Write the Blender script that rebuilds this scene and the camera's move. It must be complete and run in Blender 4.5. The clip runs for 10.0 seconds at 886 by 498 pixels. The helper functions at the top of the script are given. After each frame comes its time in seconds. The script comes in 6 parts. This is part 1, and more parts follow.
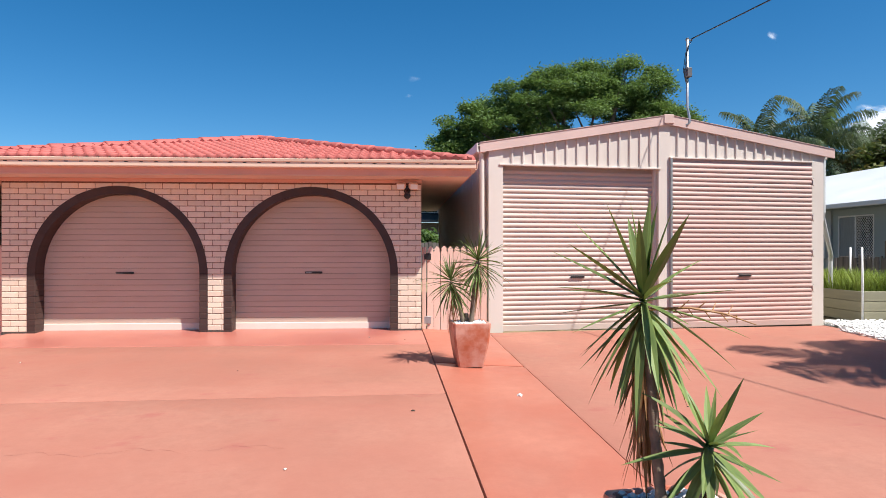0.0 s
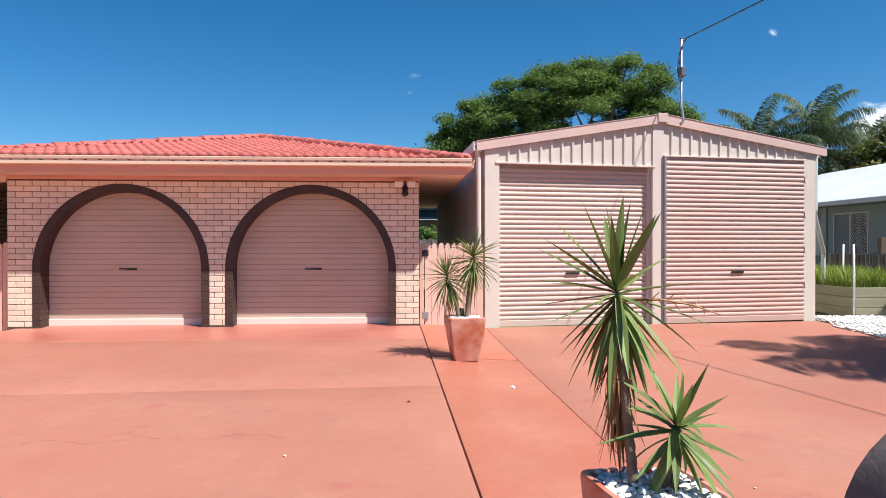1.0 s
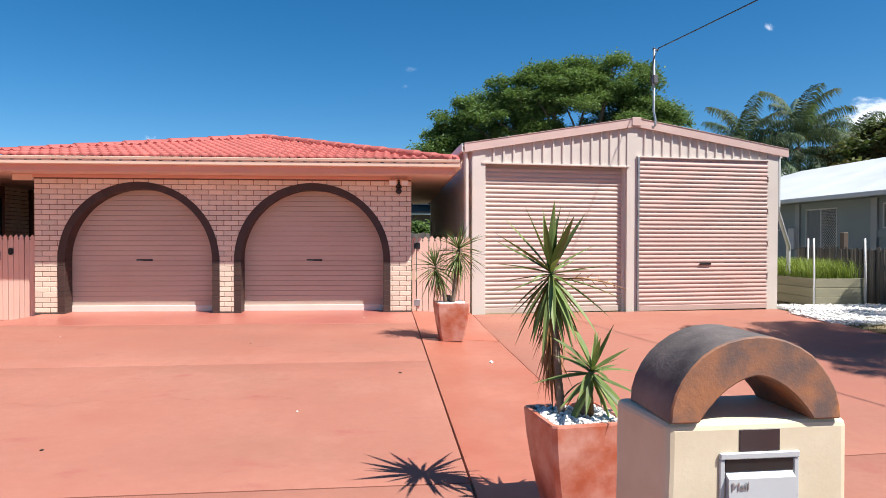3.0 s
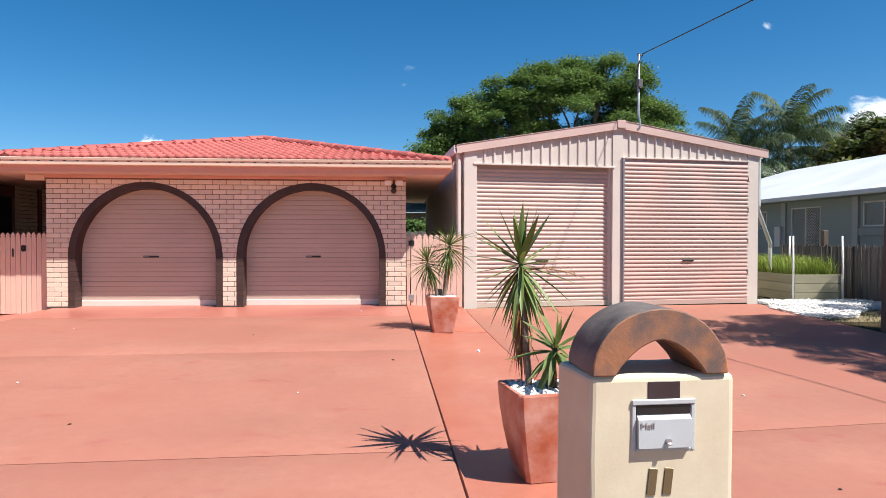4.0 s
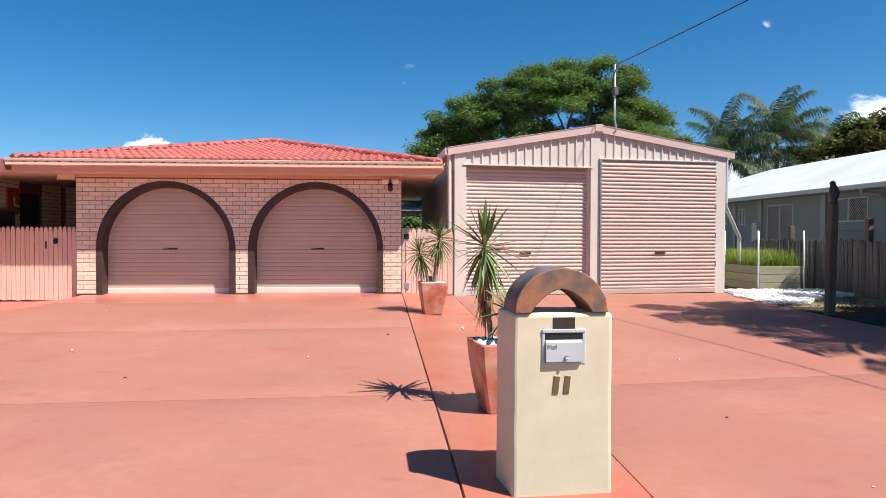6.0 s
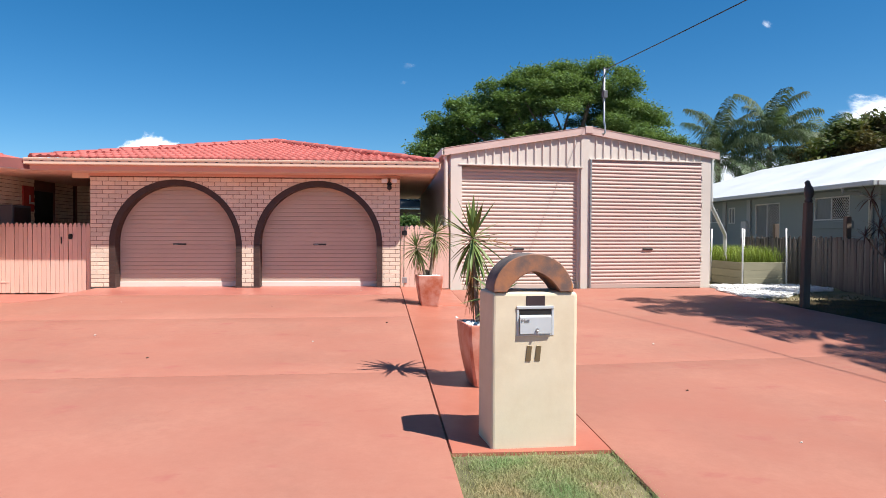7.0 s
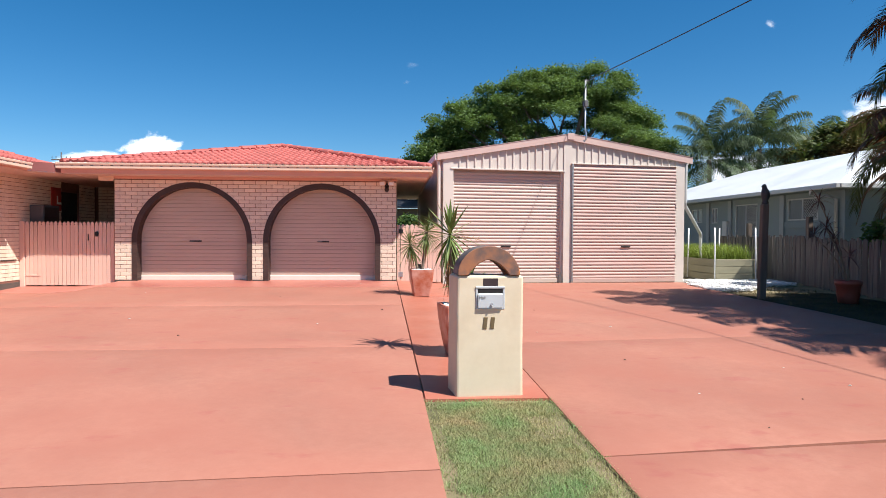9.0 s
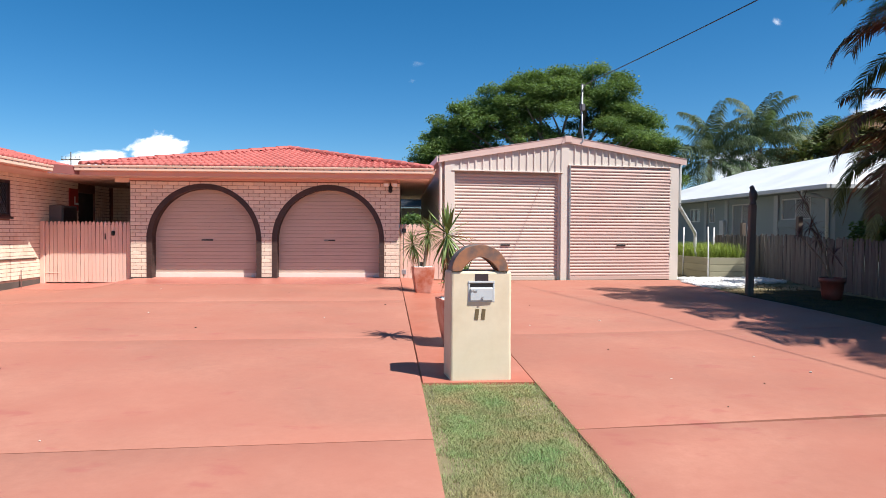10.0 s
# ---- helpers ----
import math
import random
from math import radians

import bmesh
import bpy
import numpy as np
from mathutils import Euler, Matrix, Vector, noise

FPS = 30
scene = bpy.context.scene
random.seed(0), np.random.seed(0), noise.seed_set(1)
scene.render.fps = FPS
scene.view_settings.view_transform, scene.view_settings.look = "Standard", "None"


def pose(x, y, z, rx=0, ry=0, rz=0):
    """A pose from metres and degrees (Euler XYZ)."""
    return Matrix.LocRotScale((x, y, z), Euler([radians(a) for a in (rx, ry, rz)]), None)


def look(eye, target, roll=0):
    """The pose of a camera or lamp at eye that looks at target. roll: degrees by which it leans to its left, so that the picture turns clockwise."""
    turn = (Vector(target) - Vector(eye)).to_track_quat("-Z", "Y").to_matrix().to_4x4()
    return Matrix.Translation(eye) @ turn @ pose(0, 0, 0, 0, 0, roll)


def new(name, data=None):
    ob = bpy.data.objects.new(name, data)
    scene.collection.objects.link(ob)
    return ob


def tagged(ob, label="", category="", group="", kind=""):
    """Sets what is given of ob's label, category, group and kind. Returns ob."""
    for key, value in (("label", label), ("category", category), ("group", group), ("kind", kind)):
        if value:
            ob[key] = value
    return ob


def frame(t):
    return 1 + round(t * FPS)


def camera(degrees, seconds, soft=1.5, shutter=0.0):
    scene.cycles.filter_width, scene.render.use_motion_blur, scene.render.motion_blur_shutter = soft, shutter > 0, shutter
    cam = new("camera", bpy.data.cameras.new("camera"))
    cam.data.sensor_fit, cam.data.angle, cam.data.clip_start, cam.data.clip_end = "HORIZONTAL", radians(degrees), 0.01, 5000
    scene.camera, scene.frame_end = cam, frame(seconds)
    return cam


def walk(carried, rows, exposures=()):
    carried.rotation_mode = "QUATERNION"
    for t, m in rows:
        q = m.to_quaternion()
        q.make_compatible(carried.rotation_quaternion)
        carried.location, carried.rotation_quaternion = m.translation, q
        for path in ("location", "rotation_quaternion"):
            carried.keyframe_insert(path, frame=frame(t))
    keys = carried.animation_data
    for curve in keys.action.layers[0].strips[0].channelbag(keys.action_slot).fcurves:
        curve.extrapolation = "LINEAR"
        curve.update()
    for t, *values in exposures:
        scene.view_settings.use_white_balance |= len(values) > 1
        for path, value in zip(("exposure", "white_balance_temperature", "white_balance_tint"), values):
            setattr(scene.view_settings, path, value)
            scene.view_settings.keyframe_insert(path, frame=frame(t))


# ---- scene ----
cam = camera(68.0, 10.0, soft=0.9)
PATH = [
    (0, (0.15, 0.596, 1.512), (0.277, 2.592, 1.508), -0.0),
    (0.5, (0.167, 0.536, 1.533), (0.293, 2.532, 1.518), -0.0),
    (1, (0.191, 0.407, 1.507), (0.316, 2.403, 1.494), 0.0),
    (1.5, (0.199, 0.194, 1.486), (0.323, 2.191, 1.469), 0.1),
    (2, (0.2, -0.042, 1.49), (0.329, 1.954, 1.467), 0.1),
    (2.5, (0.204, -0.289, 1.501), (0.338, 1.706, 1.473), 0.1),
    (4, (0.284, -1.076, 1.482), (0.426, 0.918, 1.446), 0.1),
    (4.5, (0.303, -1.361, 1.453), (0.446, 0.633, 1.415), 0.1),
    (5, (0.306, -1.659, 1.42), (0.451, 0.335, 1.38), 0.2),
    (5.5, (0.331, -1.969, 1.409), (0.473, 0.025, 1.368), 0.1),
    (7, (0.375, -2.906, 1.339), (0.518, -0.912, 1.296), 0.2),
    (7.5, (0.387, -3.245, 1.306), (0.53, -1.251, 1.261), 0.3),
    (8, (0.406, -3.554, 1.316), (0.548, -1.56, 1.271), 0.4),
    (8.5, (0.453, -3.858, 1.315), (0.593, -1.864, 1.271), 0.3),
    (9, (0.512, -4.171, 1.314), (0.646, -2.176, 1.269), 0.3),
    (9.5, (0.548, -4.484, 1.335), (0.674, -2.488, 1.289), 0.2),
    (10, (0.561, -4.769, 1.325), (0.679, -2.773, 1.276), 0.3),
]
walk(cam, [(t, look(eye, target, roll)) for t, eye, target, roll in PATH])

# ---- world, sun, exposure ----
SUN_DIR = Vector((0.54, -0.385, 1.0)).normalized()
world = bpy.data.worlds.new("sky")
scene.world = world
world.use_nodes = True
wn, wl = world.node_tree.nodes, world.node_tree.links
sky = wn.new("ShaderNodeTexSky")
sky.sky_type, sky.sun_disc = "NISHITA", False
sky.sun_elevation, sky.sun_rotation = math.asin(SUN_DIR.z), math.atan2(SUN_DIR.x, SUN_DIR.y)
sky.air_density, sky.dust_density, sky.ozone_density = 0.75, 0.4, 4.0
tone = wn.new("ShaderNodeHueSaturation")
tone.inputs["Saturation"].default_value = 1.33
tone.inputs["Hue"].default_value = 0.494
wl.new(sky.outputs[0], tone.inputs["Color"])
wl.new(tone.outputs[0], wn["Background"].inputs["Color"])
wn["Background"].inputs["Strength"].default_value = 0.079
sun = new("sun", bpy.data.lights.new("sun", "SUN"))
sun.data.energy, sun.data.angle, sun.data.color = 4.9, radians(0.53), (1.0, 0.96, 0.9)
sun.matrix_world = look(SUN_DIR * 60, (0, 0, 0))
scene.view_settings.exposure = 0.76


# ---- materials ----
def mat(name, color, rough=0.7, vary=0.12, scale=3.0, fine=60.0, bump=0.15, depth=0.004, metal=0.0,
        second=None, patch=0.0, patch_scale=1.2, island=0.0, objrand=0.0, spec=0.5, stretch=(1, 1, 1), sharp=0.12, thin=0.0, spots=None, tint=(1.0, 1.0, 0.6), mid=None):
    """A surface with broad and fine variation, optional patches of a second colour, and fine relief."""
    m = bpy.data.materials.new(name)
    m.use_nodes = True
    n, l = m.node_tree.nodes, m.node_tree.links
    b = n["Principled BSDF"]
    b.inputs["Roughness"].default_value, b.inputs["Metallic"].default_value = rough, metal
    b.inputs["Specular IOR Level"].default_value = spec
    tc = n.new("ShaderNodeTexCoord")
    mp = n.new("ShaderNodeMapping")
    mp.inputs["Scale"].default_value = stretch
    l.new(tc.outputs["Object"], mp.inputs[0])

    def nz(s, detail=4, rg=0.55):
        t = n.new("ShaderNodeTexNoise")
        t.inputs["Scale"].default_value, t.inputs["Detail"].default_value, t.inputs["Roughness"].default_value = s, detail, rg
        l.new(mp.outputs[0], t.inputs["Vector"])
        return t.outputs["Fac"]

    def mixed(fac, a, bcol, mode="MIX"):
        x = n.new("ShaderNodeMix")
        x.data_type, x.blend_type = "RGBA", mode
        for sock, v in ((x.inputs[0], fac), (x.inputs[6], a), (x.inputs[7], bcol)):
            if hasattr(v, "is_output"):
                l.new(v, sock)
            else:
                sock.default_value = v
        return x.outputs[2]

    def ramp(fac, lo, hi, a=0.0, z=1.0):
        r = n.new("ShaderNodeMapRange")
        r.inputs[1].default_value, r.inputs[2].default_value, r.inputs[3].default_value, r.inputs[4].default_value = lo, hi, a, z
        l.new(fac, r.inputs[0])
        return r.outputs[0]

    def shade(k):
        return tuple(min(1, c * k) for c in color) + (1,)

    broad, grain = nz(scale), nz(fine, 5, 0.65)
    col = mixed(ramp(broad, 0.3, 0.7), shade(1 - vary), shade(1 + vary * 0.8))
    col = mixed(ramp(grain, 0.25, 0.75, 0, 0.55), col, mixed(0.5, col, shade(1 - 1.6 * vary)))
    if mid is not None:
        col = mixed(ramp(nz(mid[0], 7, 0.7), 0.35, 0.65, 0, 1), col, mixed(1.0, col, (1 - mid[1], 1 - 1.25 * mid[1], 1 - 1.25 * mid[1], 1), "MULTIPLY"))
    if second is not None and patch > 0:
        pn = nz(patch_scale, 6, 0.6)
        col = mixed(ramp(pn, 0.62 - patch * 0.3 - sharp, 0.62 - patch * 0.3 + sharp), col, tuple(second) + (1,))
    if spots is not None:
        sc, sx, thr, amount, dark = spots
        mp2 = n.new("ShaderNodeMapping")
        mp2.inputs["Scale"].default_value = (sx, 1, 1)
        l.new(tc.outputs["Object"], mp2.inputs[0])
        sn = n.new("ShaderNodeTexNoise")
        sn.inputs["Scale"].default_value, sn.inputs["Detail"].default_value, sn.inputs["Roughness"].default_value = sc, 6, 0.6
        l.new(mp2.outputs[0], sn.inputs["Vector"])
        col = mixed(ramp(sn.outputs["Fac"], thr, thr + 0.1, 0, amount), col, tuple(dark) + (1,))
    for amount, source in ((island, "geo"), (objrand, "obj")):
        if amount:
            g = n.new("ShaderNodeNewGeometry" if source == "geo" else "ShaderNodeObjectInfo")
            k = ramp(g.outputs["Random Per Island" if source == "geo" else "Random"], 0, 1, 1 - amount, 1 + amount * 0.6)
            cc = n.new("ShaderNodeCombineColor")
            for i in range(3):
                l.new(k, cc.inputs[i])
            col = mixed(1.0, col, cc.outputs[0], "MULTIPLY")
    l.new(col, b.inputs["Base Color"])
    l.new(ramp(broad, 0.3, 0.7, max(0.02, rough - 0.1), min(1, rough + 0.1)), b.inputs["Roughness"])
    if thin:
        tr = n.new("ShaderNodeBsdfTranslucent")
        l.new(mixed(1.0, col, tuple(tint) + (1,), "MULTIPLY"), tr.inputs["Color"])
        mx = n.new("ShaderNodeMixShader")
        mx.inputs[0].default_value = thin
        l.new(b.outputs[0], mx.inputs[1])
        l.new(tr.outputs[0], mx.inputs[2])
        l.new(mx.outputs[0], n["Material Output"].inputs["Surface"])
    if bump:
        bp = n.new("ShaderNodeBump")
        bp.inputs["Strength"].default_value, bp.inputs["Distance"].default_value = bump, depth
        l.new(grain, bp.inputs["Height"])
        l.new(bp.outputs[0], b.inputs["Normal"])
    return m


M_drive = mat("painted_concrete", (0.412, 0.197, 0.143), 0.6, 0.16, 0.55, 38, 0.18, 0.004, second=(0.36, 0.142, 0.102), patch=0.42, patch_scale=0.75, sharp=0.24, objrand=0.03, spots=(3.6, 0.55, 0.6, 0.55, (0.33, 0.105, 0.09)), spec=0.12, mid=(9, 0.12))
M_apron = mat("worn_red_apron", (0.41, 0.125, 0.095), 0.42, 0.13, 0.8, 45, 0.12, 0.003, second=(0.44, 0.185, 0.135), patch=0.24, patch_scale=0.8, sharp=0.2, spots=(3, 0.4, 0.66, 0.5, (0.33, 0.08, 0.065)))
M_strip = mat("painted_concrete_strip", (0.45, 0.182, 0.125), 0.38, 0.1, 0.8, 45, 0.1, 0.003, second=(0.38, 0.105, 0.065), patch=0.3, patch_scale=0.7, sharp=0.2, spec=0.25, mid=(8, 0.12))
M_brick = mat("cream_painted_brick", (0.8, 0.66, 0.53), 0.7, 0.08, 5, 90, 0.25, 0.003, objrand=0.12, island=0.06, second=(0.72, 0.53, 0.39), patch=0.1, patch_scale=4)
M_mortar = mat("mortar_shadowed_joint", (0.22, 0.1, 0.072), 0.9, 0.15, 6, 120, 0.3, 0.003)
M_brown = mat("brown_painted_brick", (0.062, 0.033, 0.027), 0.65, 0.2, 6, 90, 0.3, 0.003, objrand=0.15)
M_plinth = mat("dark_plinth", (0.09, 0.075, 0.065), 0.85, 0.2, 4, 60, 0.3)
M_door = mat("beige_roller_steel", (0.59, 0.455, 0.37), 0.62, 0.05, 1.2, 40, 0.03, 0.001, second=(0.5, 0.375, 0.305), patch=0.12, patch_scale=0.9, stretch=(0.4, 1, 2), spec=0.25)
M_rail = mat("pale_bottom_rail", (0.78, 0.68, 0.6), 0.45, 0.06, 2, 50, 0.05, 0.001)
M_shed = mat("cream_shed_steel", (0.64, 0.565, 0.51), 0.42, 0.05, 1.5, 50, 0.04, 0.001)
M_sheddoor = mat("pink_beige_roller_steel", (0.54, 0.395, 0.35), 0.58, 0.06, 0.7, 40, 0.03, 0.001, second=(0.52, 0.34, 0.3), patch=0.4, patch_scale=0.8, sharp=0.3, spec=0.3)
M_sheddoor_pale = mat("cream_pink_roller_steel", (0.57, 0.455, 0.4), 0.58, 0.06, 0.7, 40, 0.03, 0.001, second=(0.56, 0.42, 0.37), patch=0.35, patch_scale=0.8, sharp=0.3, spec=0.3)
M_barge = mat("pink_barge_paint", (0.6, 0.43, 0.385), 0.42, 0.06, 1.5, 50, 0.04, 0.001)
M_galv = mat("galvanised_steel", (0.45, 0.46, 0.47), 0.4, 0.12, 6, 80, 0.08, 0.001, metal=0.7)
M_gutter = mat("peach_gutter_paint", (0.76, 0.54, 0.41), 0.45, 0.05, 1.5, 60, 0.05, 0.001)
M_fascia = mat("salmon_fascia_paint", (0.7, 0.37, 0.29), 0.55, 0.06, 2, 60, 0.08, 0.001)
M_maroon = mat("dark_maroon_board", (0.2, 0.062, 0.055), 0.6, 0.1, 2, 60, 0.08, 0.001)
M_soffit = mat("soffit_board", (0.72, 0.52, 0.43), 0.7, 0.05, 2, 60, 0.05, 0.001)
M_tile = mat("red_concrete_roof_tile", (0.44, 0.11, 0.094), 0.75, 0.14, 2.5, 60, 0.3, 0.004, objrand=0.16, island=0.12, second=(0.34, 0.07, 0.06), patch=0.15, patch_scale=2)
M_gate = mat("pink_painted_palings", (0.74, 0.49, 0.4), 0.6, 0.07, 3, 60, 0.12, 0.002, stretch=(3, 3, 0.4), objrand=0.07)
M_black = mat("black_plastic", (0.016, 0.015, 0.015), 0.45, 0.1, 8, 90, 0.05, 0.001)
# near-black colour stands in for lack of light in rooms and recesses
M_dark = mat("unlit_black", (0.03, 0.025, 0.024), 0.8, 0.1, 3, 30, 0)
M_render = mat("cream_cement_render", (0.72, 0.625, 0.46), 0.85, 0.09, 3.5, 70, 0.14, 0.004, second=(0.6, 0.5, 0.35), patch=0.34, patch_scale=3.2, sharp=0.2, spots=(5, 1, 0.68, 0.4, (0.5, 0.4, 0.28)))
M_pipe = mat("weathered_clay_pipe", (0.4, 0.165, 0.075), 0.75, 0.22, 5, 70, 0.4, 0.004, second=(0.14, 0.09, 0.075), patch=0.46, patch_scale=4.2, sharp=0.09, spots=(6, 1, 0.6, 0.75, (0.56, 0.21, 0.06)))
M_pipeback = mat("blackened_clay", (0.075, 0.062, 0.058), 0.75, 0.35, 6, 60, 0.5, 0.005, second=(0.2, 0.165, 0.15), patch=0.42, patch_scale=3.5, sharp=0.14, spots=(7, 1, 0.64, 0.6, (0.3, 0.14, 0.08)))
M_letter = mat("white_letterbox_paint", (0.49, 0.515, 0.53), 0.35, 0.04, 6, 80, 0.04, 0.001)
M_plaque = mat("dark_plaque", (0.045, 0.028, 0.03), 0.45, 0.15, 8, 90, 0.05, 0.001)
M_number = mat("bronze_numeral", (0.2, 0.15, 0.08), 0.4, 0.15, 8, 90, 0.05, 0.001, metal=0.4)
M_pot = mat("terracotta_glaze", (0.47, 0.125, 0.062), 0.42, 0.16, 3.5, 60, 0.2, 0.003, second=(0.58, 0.3, 0.23), patch=0.36, patch_scale=4.5, sharp=0.12)
M_pebble = mat("white_pebbles", (0.78, 0.77, 0.75), 0.6, 0.08, 8, 60, 0.15, 0.002, island=0.22)
M_soil = mat("dark_soil", (0.05, 0.035, 0.025), 0.95, 0.3, 8, 80, 0.5, 0.01)
M_leaf = mat("yucca_leaf", (0.165, 0.235, 0.075), 0.5, 0.25, 5, 40, 0.08, 0.001, objrand=0.4, second=(0.2, 0.26, 0.075), patch=0.2, patch_scale=6, stretch=(4, 4, 0.6), thin=0.2, spec=0.3)
M_leafold = mat("dry_yucca_leaf", (0.42, 0.22, 0.085), 0.7, 0.3, 5, 40, 0.15, 0.001, objrand=0.4, second=(0.2, 0.1, 0.035), patch=0.3, patch_scale=5)
M_trunk = mat("scarred_trunk", (0.2, 0.15, 0.11), 0.85, 0.3, 8, 50, 0.6, 0.006, stretch=(1, 1, 4))
M_bark = mat("tree_bark", (0.16, 0.125, 0.095), 0.9, 0.3, 2, 20, 0.5, 0.02, stretch=(1, 1, 0.4))
M_foliage = mat("tree_foliage", (0.125, 0.21, 0.075), 0.6, 0.3, 0.35, 8, 0, island=0.4, second=(0.165, 0.25, 0.085), patch=0.4, patch_scale=0.5, sharp=0.2, thin=0.42, spec=0.25)
M_foliage2 = mat("dark_foliage", (0.1, 0.145, 0.045), 0.6, 0.3, 0.5, 8, 0, island=0.5, second=(0.17, 0.08, 0.05), patch=0.25, patch_scale=0.35, thin=0.3, spec=0.25)
M_palm = mat("palm_leaflet", (0.13, 0.16, 0.065), 0.65, 0.25, 1.5, 10, 0, island=0.4, objrand=0.3, second=(0.15, 0.17, 0.06), patch=0.2, patch_scale=1.0, thin=0.3, spec=0.2)
M_queen = mat("queen_palm_leaflet", (0.115, 0.175, 0.09), 0.55, 0.25, 1.5, 10, 0, island=0.45, objrand=0.3, second=(0.13, 0.165, 0.085), patch=0.25, patch_scale=1.0, thin=0.3, spec=0.3)
M_palmrust = mat("bronze_palm_leaflet", (0.18, 0.12, 0.065), 0.65, 0.3, 1.5, 10, 0, island=0.4, objrand=0.3, second=(0.14, 0.055, 0.03), patch=0.35, patch_scale=1.2, thin=0.3, spec=0.2)
M_ground = mat("turf_soil", (0.17, 0.16, 0.075), 0.95, 0.3, 1.3, 30, 0.5, 0.02, second=(0.25, 0.19, 0.11), patch=0.4, patch_scale=1.6)
M_grass = mat("lawn_blades", (0.26, 0.4, 0.17), 0.7, 0.2, 1.5, 20, 0, island=0.4, second=(0.44, 0.36, 0.2), patch=0.36, patch_scale=2.2, sharp=0.16, thin=0.3, spec=0.2)
# side grass and soil: base colours lowered to carry the deep palm shade
M_sidegrass = mat("sparse_shade_toned_grass", (0.075, 0.09, 0.03), 0.8, 0.25, 1.5, 20, 0, island=0.4, second=(0.12, 0.085, 0.045), patch=0.45, patch_scale=1.2, sharp=0.2, thin=0.2, spec=0.03)
M_sidesoil = mat("shade_darkened_soil", (0.05, 0.042, 0.026), 0.95, 0.3, 2.5, 40, 0.5, 0.01, second=(0.08, 0.06, 0.035), patch=0.4, patch_scale=2, spec=0.05)
M_bedgrass = mat("bed_grass_blades", (0.25, 0.33, 0.065), 0.6, 0.2, 2, 20, 0, island=0.45, thin=0.3, spec=0.25)
M_paling = mat("weathered_grey_paling", (0.15, 0.13, 0.12), 0.9, 0.25, 4, 50, 0.5, 0.004, stretch=(3, 3, 0.3), objrand=0.35)
M_sleeper = mat("treated_sleeper", (0.3, 0.28, 0.19), 0.85, 0.2, 2, 40, 0.4, 0.004, stretch=(0.4, 0.4, 3), objrand=0.15)
M_post = mat("old_hardwood_post", (0.14, 0.105, 0.083), 0.9, 0.3, 4, 40, 0.5, 0.006, stretch=(3, 3, 0.3))
M_stake = mat("white_pvc", (0.8, 0.8, 0.8), 0.4, 0.03, 5, 50, 0)
M_bird = mat("dark_cast_metal", (0.035, 0.032, 0.034), 0.5, 0.2, 10, 80, 0.1, 0.002)
M_nwall = mat("grey_blue_render", (0.22, 0.265, 0.27), 0.8, 0.05, 1, 60, 0.15, 0.002)
M_nroof = mat("white_roof_steel", (0.68, 0.7, 0.71), 0.4, 0.03, 0.8, 30, 0.03, 0.001)
M_ntrim = mat("grey_trim", (0.3, 0.32, 0.33), 0.5, 0.06, 2, 50, 0.03, 0.001)
M_white = mat("white_frame_paint", (0.75, 0.75, 0.74), 0.45, 0.04, 4, 50, 0.03, 0.001)
M_frame = mat("pale_grey_aluminium", (0.5, 0.51, 0.51), 0.5, 0.06, 4, 50, 0.03, 0.001)
M_slate = mat("dark_roof", (0.05, 0.052, 0.06), 0.5, 0.15, 1, 20, 0.2, 0.01)
M_solar = mat("solar_cell", (0.015, 0.02, 0.045), 0.12, 0.1, 2, 20, 0)
M_red = mat("red_board", (0.4, 0.035, 0.03), 0.5, 0.1, 3, 40, 0.05, 0.001)
M_grey = mat("grey_cabinet", (0.11, 0.11, 0.12), 0.5, 0.1, 3, 40, 0.05, 0.001)


